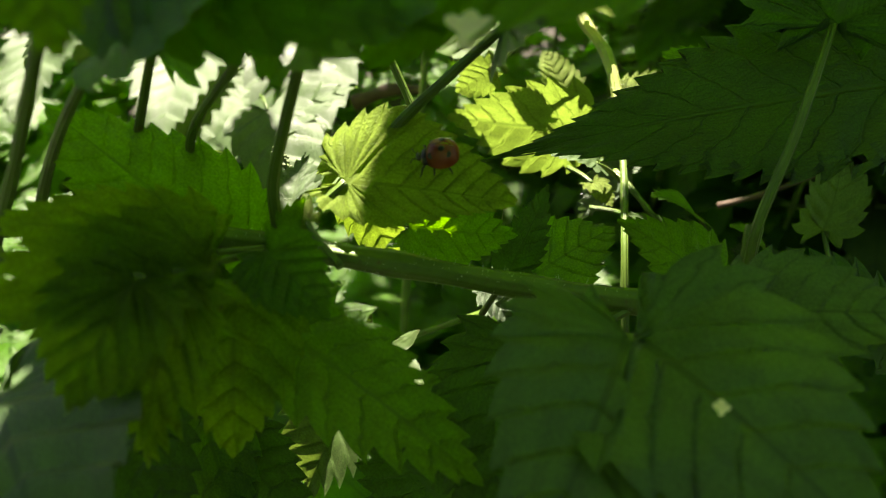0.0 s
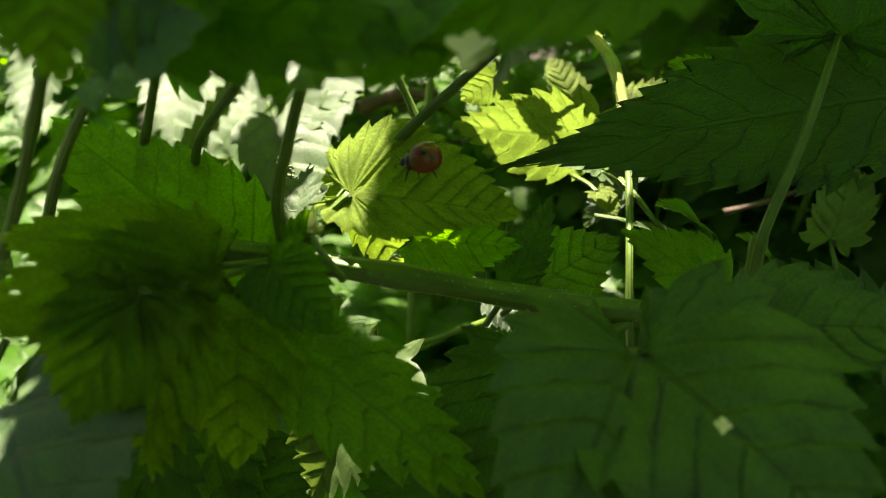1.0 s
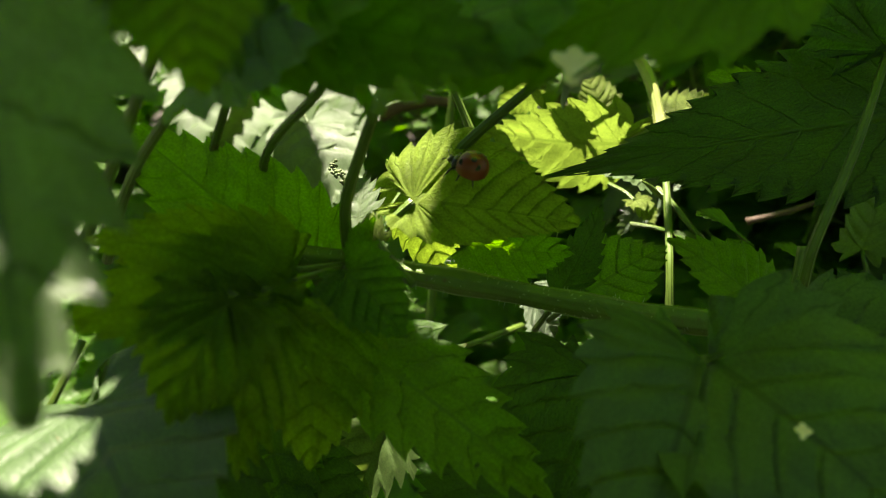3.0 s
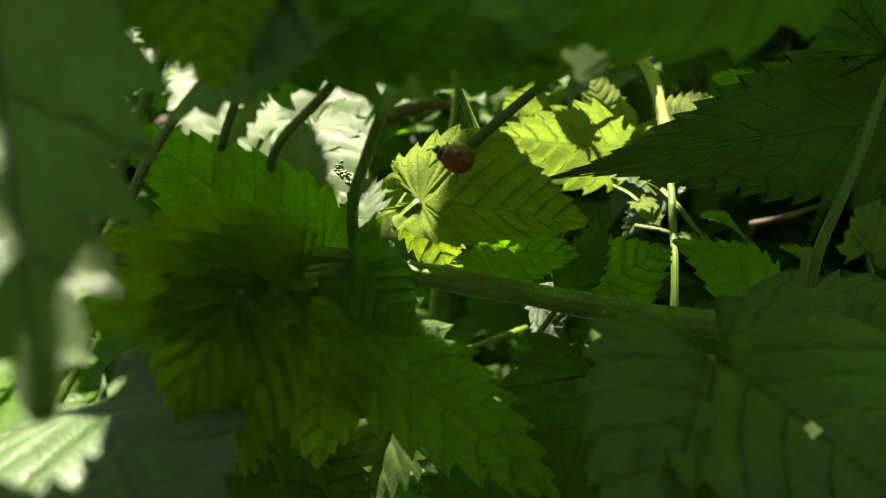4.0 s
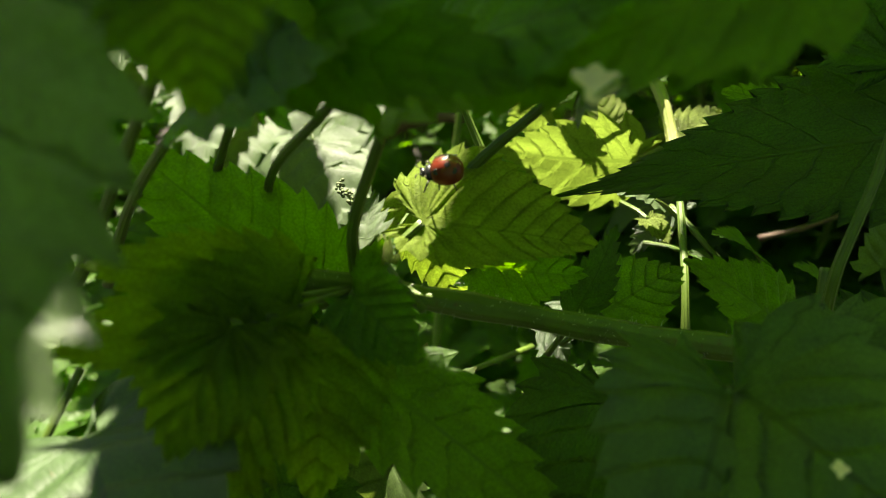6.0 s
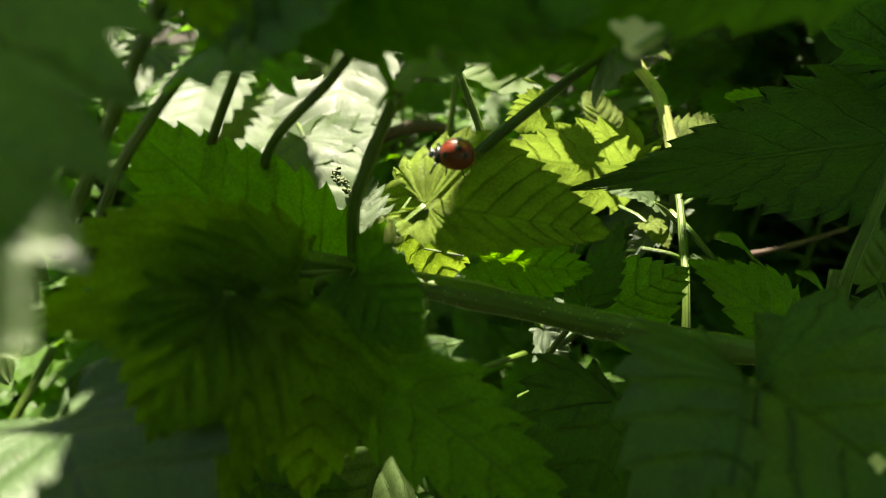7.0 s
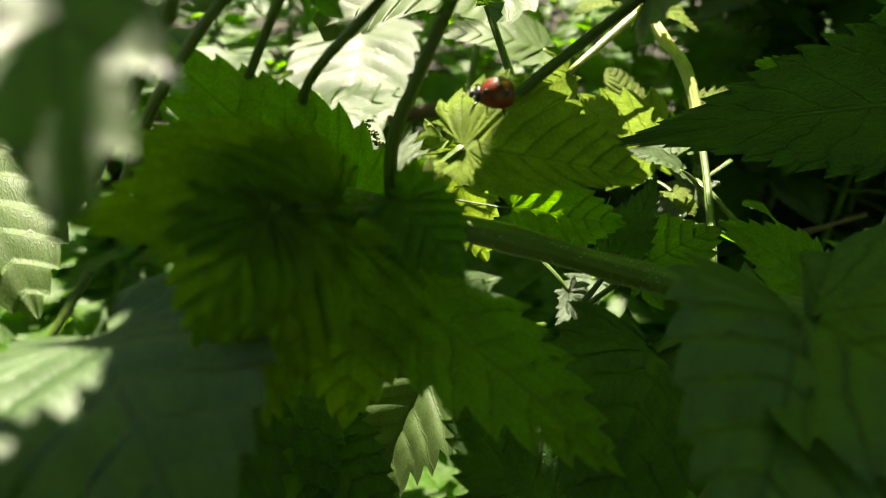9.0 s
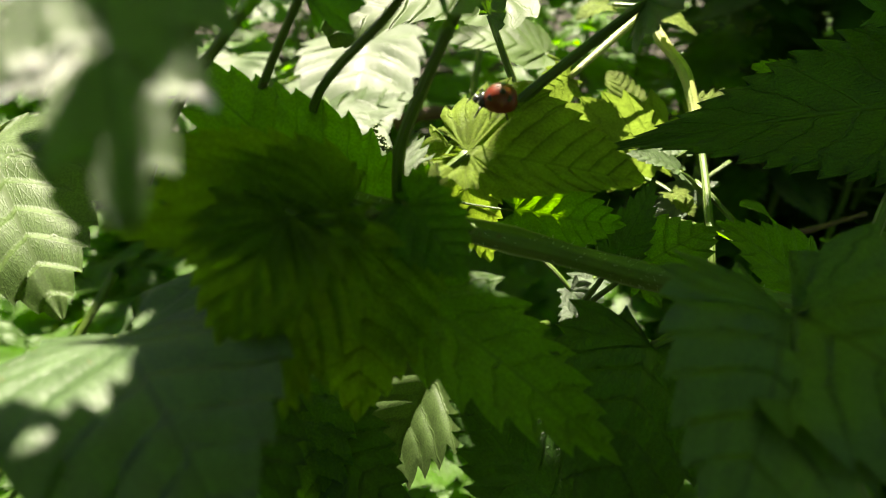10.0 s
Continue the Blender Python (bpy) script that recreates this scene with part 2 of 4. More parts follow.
def nettle_mesh(length, width, teeth=10, tooth=0.2, lobe=0.12, quilt=0.05, bend=0.5, fold=0.12, curl=0.0, wave=0.04, blunt=0.0, low=1.0, pairs=10.0, holes=0, seed=0, sweep=0.8, lead=1.6):
    """A nettle's blade from its base at the origin to its tip on +x, its face towards +z. Each side vein runs from the midrib,
    or, in the heart-shaped lobes, from the base itself, to the tip of one tooth; the blade bulges between the veins.
    lobe: how far the lobes reach back; blunt: how broad the blade stays towards its tip; sweep: how far the veins lean forward."""
    rng = random.Random(seed)
    half = [(0.0, 0.0), (-0.75 * lobe, 0.13), (-lobe, 0.27), (-0.2 * lobe, 0.41), (0.14, 0.49), (0.33, 0.485 + 0.02 * blunt), (0.54, 0.39 + 0.08 * blunt), (0.74, 0.25 + 0.11 * blunt), (0.89, 0.11 + 0.08 * blunt), (1.0, 0.0)]
    margin = spline([(x * length, y * width, 0) for x, y in half], 10)
    run = [0.0]
    for a, b in zip(margin, margin[1:]):
        run.append(run[-1] + (b - a).length)

    def on_margin(s):
        d = s * run[-1]
        for i, (a, b) in enumerate(zip(run, run[1:])):
            if d <= b:
                return margin[i].lerp(margin[i + 1], (d - a) / max(b - a, 1e-9)), (margin[i + 1] - margin[i]).normalized()
        return margin[-1], (margin[-1] - margin[-2]).normalized()

    cols = (0.04, 0.16, 0.3, 0.44, 0.58, 0.7, 0.81, 0.9, 1.0)
    ph = rng.uniform(0, 6)
    bm = bmesh.new()
    uv = bm.loops.layers.uv.new()
    grids = []
    for side in (-1, 1):
        cuts = [0.02]
        for k in range(teeth):
            cuts.append(cuts[-1] + rng.uniform(0.85, 1.15) * (lead if k < 2 else 1.15 - 0.55 * k / teeth))
        cuts = [0.02 + 0.98 * (c - 0.02) / (cuts[-1] - 0.02) for c in cuts]
        wide = low if side < 0 else 1.0
        grid = []
        for k, (a, b) in enumerate(zip(cuts, cuts[1:])):
            deep = tooth * rng.uniform(0.8, 1.25)
            for f in (0.0, 0.2, 0.42, 0.6, 0.74, 0.88):
                m, way = on_margin(a + (b - a) * f)
                peak = f / 0.74 if f <= 0.74 else (1 - f) / 0.26
                size = (b - a) * run[-1]
                out = Vector((-way.y, way.x, 0))
                near_tip = min(1.0, m.y / (0.13 * width)) if m.x > 0.5 * length else 1.0
                m = m + out * size * deep * 2.2 * (peak - 0.45) * near_tip + near_tip * way * size * 0.35 * max(0.0, peak - 0.3) * (1 if f > 0.5 else 0.6)
                root = Vector((max(0.0, min(m.x - sweep * abs(m.y), length * 0.985)), 0, 0))
                row = []
                q = k + f + 0.26
                for v in cols:
                    bow = 0.10 * math.sin(math.pi * v) * (m - root).length
                    p = root.lerp(m, v) - Vector((bow * 0.6 if root.x > 0 else 0, 0, 0))
                    x, y = p.x, abs(p.y) * wide
                    z = fold * y - curl * (y / (0.5 * width)) ** 2 * width * 0.5
                    z += quilt * width * (abs(math.sin(math.pi * q)) - 0.5) * math.sin(math.pi * min(1, v ** (0.8 if root.x > 0 else 1.6) * 0.94)) * (1.1 - max(0.0, x) / length) * (1.0 if root.x > 0 else 0.4)
                    z += wave * width * math.sin(x / length * 8 + ph + side * 1.4) * v * v
                    z += wave * width * 1.2 * noise.noise(Vector((x / length * 3 + seed, side * v * 1.5, 0.3))) * v
                    ang = bend * (0.5 - x / length)
                    lift = bend * 0.5 * x * (1 - x / length)
                    row.append((bm.verts.new((x - z * math.sin(ang), side * y, lift + z * math.cos(ang))), (q / pairs + 0.2 * v ** 0.85, 0.5 + 0.5 * side * v)))
                grid.append(row)
        grids.append(grid)
    for side, grid in zip((-1, 1), grids):
        gone = {(rng.randrange(len(grid) // 4, len(grid) - 8), rng.randrange(2, 6)) for _ in range(holes)}
        for i, (a, b) in enumerate(zip(grid, grid[1:])):
            for c in range(len(cols) - 1):
                if (i, c) in gone:
                    continue
                quad = (a[c], b[c], b[c + 1], a[c + 1]) if side < 0 else (a[c], a[c + 1], b[c + 1], b[c])
                f = bm.faces.new([p[0] for p in quad])
                for loop, p in zip(f.loops, quad):
                    loop[uv].uv = p[1]
    # the strip along the midrib between the two halves
    for a0, a1, b0, b1 in zip(grids[0], grids[0][1:], grids[1], grids[1][1:]):
        f = bm.faces.new((a0[0][0], b0[0][0], b1[0][0], a1[0][0]))
        for loop in f.loops:
            loop[uv].uv = (0.5, 0.5)
    bm.normal_update()
    return bm


def facing(base, tip, normal):
    """Pose with +x from base to tip and +z as near to normal as can be."""
    b, x = Vector(base), (Vector(tip) - Vector(base)).normalized()
    n = Vector(normal)
    z = (n - x * n.dot(x)).normalized()
    y = z.cross(x)
    return Matrix.Translation(b) @ Matrix((x, y, z)).transposed().to_4x4()


def leaf(plant, base, tip, normal, width, material=None, stalk=(), joint=None, thick=0.0011, label="", stalk_material=None, saw=False, **shape):
    """A leaf of a plant, with its stalk (points from the stem to the blade's base) as a part of it."""
    m = facing(base, tip, normal)
    length = (Vector(tip) - Vector(base)).length
    bm = blade_mesh(length, width, **shape) if saw else nettle_mesh(length, width, **shape)
    ob = part("leaf", bm, material or LEAF, plant, label, m)
    if not stalk:
        stalk = (m @ Vector((-0.010, 0, -0.004)), m @ Vector((-0.004, 0, -0.001)))
        thick = min(thick, 0.0006)
    if len(stalk) > 0:
        bm, _ = tube_mesh([*stalk, joint or base], thick * 1.15, thick * 0.8, 10, 7, groove=0.25)
        bm.transform(m.inverted())
        part("leaf_stalk", bm, stalk_material or STEM, ob, m=m)
    return ob


def stem(plant, points, r0, r1, material=None, name="stem", hairs=0, label="", seed=1):
    bm, line = tube_mesh(points, r0, r1, 14, 8, knots=0.18)
    at = WORLD[plant].inverted()
    bm.transform(at)
    ob = part(name, bm, material or STEM, plant, label)
    if hairs:
        rng = random.Random(seed)
        hb = bmesh.new()
        for _ in range(hairs):
            i = rng.randrange(len(line) - 1)
            q = line[i].lerp(line[i + 1], rng.random())
            way = (line[i + 1] - line[i]).normalized()
            out = Vector((rng.gauss(0, 1), rng.gauss(0, 1), rng.gauss(0, 1)))
            out = (out - way * out.dot(way)).normalized()
            r = r0 + (r1 - r0) * i / len(line)
            side = way * 0.00006
            cross = out.cross(way) * 0.00006
            root = q + out * r * 0.95
            top = hb.verts.new(root + out * rng.uniform(0.0005, 0.0014) + way * rng.uniform(-0.0004, 0.0004))
            ring = [hb.verts.new(root + side), hb.verts.new(root - side * 0.5 + cross), hb.verts.new(root - side * 0.5 - cross)]
            for a in range(3):
                hb.faces.new((ring[a], ring[(a + 1) % 3], top))
        hb.transform(at)
        tagged(part("stinging_hairs", hb, HAIR, ob), kind="stuff")
    return ob


# ---- ground ----
def ground():
    bm = bmesh.new()
    xs = [-60, -20, -6, -2] + [i * 0.05 - 1.2 for i in range(49)] + [2, 6, 20, 60]
    ys = [-60, -20, -6, -2] + [i * 0.05 - 0.6 for i in range(57)] + [4, 8, 20, 60]
    vs = [[bm.verts.new((x, y, 0.02 * noise.noise(Vector((x * 5, y * 5, 0))) - 0.01 if abs(x) < 2 and abs(y) < 3 else -0.01)) for x in xs] for y in ys]
    for a, b in zip(vs, vs[1:]):
        for k in range(len(xs) - 1):
            bm.faces.new((a[k], a[k + 1], b[k + 1], b[k]))
    tagged(part("ground", bm, SOIL), "dark damp soil under the nettles", "ground", kind="structure")


ground()

# ---- the leaning nettle that carries the ladybird ----
front = thing("nettle_plant", (0.16, 0.11, 0.0), "leaning green nettle with saw-edged leaves and a ladybird", "nettle", "nettles")
stem(front, [(0.16, 0.11, -0.01), (0.15, 0.11, 0.08), (0.115, 0.10, 0.16), (0.1076, 0.0921, 0.2084), (0.0713, 0.0925, 0.2177), (0.0355, 0.0911, 0.2244), (0.0144, 0.0893, 0.2294), (-0.0079, 0.0870, 0.2360), (-0.0257, 0.0870, 0.2395), (-0.0344, 0.0852, 0.2421), (-0.0399, 0.0838, 0.2436)],
     0.0026, 0.0017, hairs=900)
NODE = (-0.0262, 0.0870, 0.2395)
HUB = (-0.0400, 0.0780, 0.2395)
# dark leaf that rises behind the shoot's tip, then the two that lie out to the side
leaf(front, (-0.0325, 0.0861, 0.2364), (-0.0627, 0.0962, 0.2601), (0.050, -0.62, 0.85), 0.0245, stalk=(NODE,), seed=1, bend=0.4, fold=0.10, teeth=13, tooth=0.18, quilt=0.04)
leaf(front, (0.0160, 0.0800, 0.2215), (0.0035, 0.0547, 0.2080), (0.000, -0.590, 0.901), 0.030, SHADED, stalk=((0.0355, 0.0911, 0.2244),), seed=15, quilt=0.03)
leaf(front, (-0.0320, 0.0747, 0.2471), (-0.0569, 0.0674, 0.2568), (0.000, -0.45, 0.95), 0.016, YOUNG_SHADE, stalk=(NODE,), thick=0.0006, seed=5, bend=0.5, quilt=0.035, lobe=0.02, sweep=1.3)
leaf(front, (-0.0317, 0.0714, 0.2476), (-0.0562, 0.0560, 0.2524), (-0.050, -0.62, 0.80), 0.0175, YOUNG_SHADE, stalk=(NODE,), thick=0.0006, seed=17, bend=0.4, quilt=0.03, fold=0.25, lobe=0.02, sweep=1.6, holes=2)
# pleated young leaves that hang from the tip with the light behind them
leaf(front, (-0.0336, 0.0661, 0.2500), (-0.0368, 0.0505, 0.2312), (-0.150, -0.93, 0.20), 0.0165, YOUNG_SHADE, stalk=(HUB,), seed=2, bend=0.6, quilt=0.10, tooth=0.42, teeth=10, lobe=0.02, sweep=1.9)
leaf(front, (-0.0372, 0.0626, 0.2518), (-0.0427, 0.0495, 0.2425), (-0.100, -0.88, 0.40), 0.017, YOUNG_SHADE, stalk=(HUB,), seed=24, bend=0.6, quilt=0.10, tooth=0.26, teeth=9, lobe=0.05, sweep=1.5)
leaf(front, (-0.0289, 0.0719, 0.2443), (-0.0290, 0.0580, 0.2238), (0.050, -0.95, 0.22), 0.020, YOUNG_SHADE, stalk=(HUB,), seed=3, bend=0.5, quilt=0.05, teeth=11, tooth=0.2)
leaf(front, (-0.0245, 0.0729, 0.2486), (-0.0155, 0.0678, 0.2407), (0.100, -0.60, 0.80), 0.012, stalk=(NODE,), thick=0.0006, seed=16)
leaf(front, (-0.0349, 0.0636, 0.2506), (-0.0391, 0.0570, 0.2450), (-0.100, -0.80, 0.60), 0.009, YOUNG_SHADE, stalk=(HUB,), seed=26, quilt=0.1, teeth=8)
leaf(front, (-0.0253, 0.0741, 0.2340), (0.0060, 0.0546, 0.2218), (0.200, -0.590, 0.901), 0.0185, stalk=(NODE,), seed=4, bend=0.5, holes=1)
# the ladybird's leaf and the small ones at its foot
leaf(front, (-0.0160, 0.0938, 0.2478), (0.0121, 0.0904, 0.2456), (-0.100, -0.60, 0.80), 0.0275, SUN_GLOW, stalk=(NODE, (-0.0239, 0.0881, 0.2409), (-0.0203, 0.0914, 0.2446)), thick=0.0010, seed=6, low=0.50, teeth=16, tooth=0.19, bend=0.3, quilt=0.035, lobe=0.20, fold=0.06, wave=0.03, lead=1.0)
leaf(front, (-0.0211, 0.0853, 0.2453), (-0.0240, 0.0941, 0.2448), (-0.500, -0.60, 0.60), 0.0055, YOUNG_LIT, seed=13, bend=0.8, teeth=7, quilt=0.06)
leaf(front, (-0.0242, 0.0841, 0.2439), (-0.0206, 0.0910, 0.2467), (0.500, -0.60, 0.60), 0.0060, LEAF, seed=14, bend=0.8, teeth=7, quilt=0.06)
# long stalks to the upper leaves
leaf(front, (-0.0170, 0.0840, 0.2752), (0.0092, 0.0659, 0.2896), (0.000, -0.590, 0.901), 0.026, stalk=(NODE, (-0.0263, 0.0883, 0.2501), (-0.0228, 0.0874, 0.2609), (-0.0196, 0.0860, 0.2693)), thick=0.0010, seed=8, bend=0.5)
leaf(front, (-0.0232, 0.0830, 0.2773), (-0.0335, 0.0678, 0.2957), (0.000, -0.590, 0.901), 0.026, stalk=((-0.0389, 0.0926, 0.2370), (-0.0404, 0.0948, 0.2541), (-0.0279, 0.0854, 0.2703)), thick=0.0008, seed=9)
leaf(front, (-0.0401, 0.0904, 0.2722), (-0.0316, 0.0911, 0.2907), (0.000, -0.590, 0.901), 0.022, stalk=((-0.0559, 0.0921, 0.2345), (-0.0527, 0.0953, 0.2461), (-0.0474, 0.0958, 0.2590)), thick=0.0008, seed=10)
leaf(front, (-0.0386, 0.0795, 0.2776), (-0.0117, 0.0662, 0.2900), (0.000, -0.590, 0.901), 0.026, stalk=((-0.0693, 0.0902, 0.2370), (-0.0614, 0.0898, 0.2522), (-0.0501, 0.0835, 0.2659)), thick=0.0008, seed=11)
leaf(front, (-0.0372, 0.0759, 0.2829), (0.0009, 0.0666, 0.2801), (0.000, -0.647, 0.819), 0.018, stalk=((-0.0472, 0.0892, 0.2966),), seed=12, bend=0.3)


# ---- near leaves ----
near_left = thing("nettle_plant", (-0.09, 0.03, 0.0), "near dark green nettle, partly in the sun", "nettle", "nettles")
stem(near_left, [(-0.09, 0.03, -0.01), (-0.085, 0.03, 0.12), (-0.075, 0.025, 0.25), (-0.07, 0.03, 0.36)], 0.0025, 0.0014, hairs=200)
stem(near_left, [(-0.0663, 0.0792, 0.2457), (-0.0600, 0.0787, 0.2555), (-0.0514, 0.0756, 0.2684), (-0.0417, 0.0703, 0.2819)], 0.0009, 0.0007, name="side_shoot")
leaf(near_left, (-0.0591, 0.0592, 0.2351), (-0.0359, 0.0310, 0.2354), (0.230, -0.360, 1.000), 0.036, GLOSSY, stalk=((-0.0642, 0.0704, 0.2368), (-0.083, 0.03, 0.2)), thick=0.0005, seed=21, teeth=10, tooth=0.14, quilt=0.02, lobe=0.2)
leaf(near_left, (-0.0483, 0.0893, 0.2102), (-0.0340, 0.0621, 0.1945), (0.000, -0.532, 0.983), 0.022, LEAF, stalk=((-0.0551, 0.0957, 0.2111),), seed=25)
leaf(near_left, (-0.0567, 0.0778, 0.2201), (-0.0371, 0.0539, 0.2098), (0.000, -0.532, 0.983), 0.022, SHADED, stalk=((-0.0683, 0.0874, 0.2164),), seed=26)
leaf(near_left, (-0.0411, 0.0780, 0.2022), (-0.0218, 0.0644, 0.1967), (0.000, -0.590, 0.901), 0.018, SHADED, stalk=((-0.0474, 0.0804, 0.2056),), seed=27)
leaf(near_left, (-0.0533, 0.0641, 0.2981), (-0.0357, 0.0253, 0.2701), (0.34, -0.35, 0.85), 0.024, SKY_SHEEN, stalk=((-0.07, 0.03, 0.35),), seed=22, bend=0.2, quilt=0.012, fold=0.05, tooth=0.26, teeth=10)
leaf(near_left, (-0.1067, 0.1099, 0.2375), (-0.0819, 0.0818, 0.2184), (0.000, -0.303, 1.311), 0.032, FRESH, stalk=((-0.08, 0.03, 0.22),), seed=23, quilt=0.02, tooth=0.14, fold=0.05)
leaf(near_left, (-0.0322, 0.0573, 0.2925), (-0.0304, 0.0510, 0.2827), (0.10, -0.95, 0.25), 0.0135, YOUNG_SHADE, stalk=((-0.07, 0.03, 0.34),), seed=28, quilt=0.05, tooth=0.3)

near_right = thing("nettle_plant", (0.07, -0.01, 0.0), "near shaded dark green nettle", "nettle", "nettles")
stem(near_right, [(0.07, -0.01, -0.01), (0.07, 0.0, 0.1), (0.05, 0.03, 0.19), (0.0250, 0.0633, 0.2370)], 0.0024, 0.0016)
leaf(near_right, (0.0244, 0.0638, 0.2412), (0.0084, 0.0340, 0.2335), (0.000, -0.532, 0.983), 0.030, GLOSSY, stalk=((0.0250, 0.0633, 0.2370),), seed=31, quilt=0.02)
leaf(near_right, (0.0255, 0.0638, 0.2412), (0.0446, 0.0363, 0.2368), (0.000, -0.532, 0.983), 0.035, GLOSSY, stalk=((0.0250, 0.0633, 0.2370),), seed=32, quilt=0.02)
leaf(near_right, (0.0449, 0.0760, 0.2342), (0.0678, 0.0684, 0.2407), (0.000, -0.475, 1.065), 0.020, GLOSSY, stalk=((0.0250, 0.0633, 0.2370),), seed=33, quilt=0.02)

upper = thing("nettle_plant", (0.10, 0.02, 0.0), "tall nettle whose leaves hang over the others", "nettle", "nettles")
stem(upper, [(0.10, 0.02, -0.01), (0.095, 0.03, 0.15), (0.085, 0.04, 0.27), (0.07, 0.05, 0.36), (0.06, 0.055, 0.42)], 0.0025, 0.0013)
leaf(upper, (0.0224, 0.0691, 0.2906), (-0.0093, 0.0725, 0.2745), (0.000, -0.475, 1.065), 0.022, stalk=((0.075, 0.048, 0.34),), seed=41)

# ---- right-hand nettle ----
right = thing("nettle_plant", (0.0760, 0.0720, 0.0), "dark green nettle in deep shade", "nettle", "nettles")
stem(right, [(0.0760, 0.0720, -0.01), (0.0730, 0.0740, 0.09), (0.0665, 0.0826, 0.1739), (0.0585, 0.0925, 0.2141), (0.0569, 0.0970, 0.2258), (0.0585, 0.1024, 0.2336)], 0.0016, 0.0014)
leaf(right, (0.0697, 0.1179, 0.2662), (0.0739, 0.1246, 0.2897), (0.000, -0.532, 0.983), 0.036, SHADED, stalk=((0.0548, 0.0936, 0.2296), (0.0556, 0.0963, 0.2388), (0.0617, 0.1045, 0.2522)), thick=0.0010, seed=51)
leaf(right, (0.0830, 0.1165, 0.2560), (0.0063, 0.1208, 0.2371), (0.000, -0.676, 0.778), 0.037, SHADED, stalk=((0.0904, 0.1049, 0.2407),), seed=52, fold=0.1, bend=0.3, teeth=18, tooth=0.15, blunt=1.8, lobe=0.05, holes=2, saw=True)
# pale colour here replaces light that the leaves overhead block
leaf(right, (0.1020, 0.1455, 0.2040), (0.1039, 0.1529, 0.2236), (0.100, -0.647, 0.75), 0.018, SUNLIT, stalk=((0.1015, 0.1368, 0.1990),), thick=0.0006, seed=53, teeth=9, blunt=0.8)
leaf(right, (0.0866, 0.0925, 0.2141), (0.0550, 0.1025, 0.2284), (0.000, -0.532, 0.983), 0.018, SHADED, stalk=((0.0585, 0.0925, 0.2141),), seed=54)

# ---- nettle behind, its top in the sun ----
behind = thing("nettle_plant", (0.0540, 0.0700, 0.0), "sunlit yellow-green nettle behind", "nettle", "nettles")
stem(behind, [(0.0540, 0.0700, -0.01), (0.0510, 0.0760, 0.07), (0.0465, 0.0891, 0.1396), (0.0420, 0.1170, 0.2055), (0.0447, 0.1391, 0.2197), (0.0470, 0.1581, 0.2276)], 0.0010, 0.0009)
stem(behind, [(0.0470, 0.1581, 0.2276), (0.0478, 0.1644, 0.2297), (0.0456, 0.1781, 0.2405), (0.0404, 0.1886, 0.2468), (0.0374, 0.1994, 0.2534)], 0.0016, 0.0014, STRAW, hairs=200, name="side_shoot")
leaf(behind, (0.0407, 0.1761, 0.2203), (0.0010, 0.1874, 0.2189), (0.100, -1.221, 0.000), 0.028, YOUNG_LIT, stalk=((0.0484, 0.1662, 0.2305),), thick=0.0008, seed=61, quilt=0.012)
leaf(behind, (0.0495, 0.1704, 0.2296), (0.0635, 0.1769, 0.2353), (0.100, -0.475, 1.065), 0.013, YOUNG_LIT, seed=62, teeth=9, tooth=0.3)
leaf(behind, (0.0466, 0.1641, 0.2240), (0.0346, 0.1605, 0.2224), (0.100, -0.360, 1.229), 0.008, SUNLIT, seed=94, teeth=7)
leaf(behind, (0.0497, 0.1576, 0.2287), (0.0579, 0.1570, 0.2313), (0.100, -0.360, 1.229), 0.008, YOUNG_LIT, seed=95, teeth=7)
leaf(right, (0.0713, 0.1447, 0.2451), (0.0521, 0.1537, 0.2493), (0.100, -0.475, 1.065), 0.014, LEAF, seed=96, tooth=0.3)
leaf(behind, (0.0395, 0.2015, 0.2216), (0.0329, 0.2138, 0.2305), (0.100, -0.475, 1.065), 0.014, YOUNG_LIT, seed=63, teeth=9)
leaf(behind, (0.0191, 0.1052, 0.2201), (0.0351, 0.1108, 0.2281), (0.000, -0.532, 0.983), 0.018, seed=65)
leaf(behind, (0.0126, 0.1000, 0.2248), (0.0202, 0.1096, 0.2386), (0.400, -0.647, 0.819), 0.009, SHADED, seed=66, teeth=10)
leaf(behind, (0.0559, 0.1066, 0.2169), (0.0359, 0.1140, 0.2275), (0.000, -0.532, 0.983), 0.017, seed=67)
leaf(behind, (0.0201, 0.1359, 0.1978), (0.0089, 0.1170, 0.1968), (0.000, -0.418, 1.147), 0.009, GREY, seed=68, teeth=8)
leaf(behind, (0.0380, 0.1438, 0.2253), (0.0229, 0.1411, 0.2303), (0.000, -0.303, 1.311), 0.009, SUNLIT, seed=81, teeth=9)
leaf(behind, (0.0381, 0.1456, 0.2187), (0.0421, 0.1381, 0.2159), (0.000, -0.360, 1.229), 0.007, YOUNG_LIT, seed=82, teeth=7)
leaf(behind, (0.0253, 0.1961, 0.2540), (0.0154, 0.1903, 0.2504), (0.000, -0.303, 1.311), 0.009, YOUNG_LIT, seed=83, teeth=9)
leaf(behind, (0.0353, 0.1883, 0.2548), (0.0477, 0.1815, 0.2496), (0.000, -0.303, 1.311), 0.011, YOUNG_LIT, seed=84, teeth=9)
leaf(behind, (0.0125, 0.1701, 0.2395), (0.0035, 0.1720, 0.2325), (0.000, -1.106, 0.164), 0.011, YOUNG_LIT, seed=85, quilt=0.02, teeth=8, stalk=((0.0338, 0.1880, 0.2542),), thick=0.0011, stalk_material=STRAW)
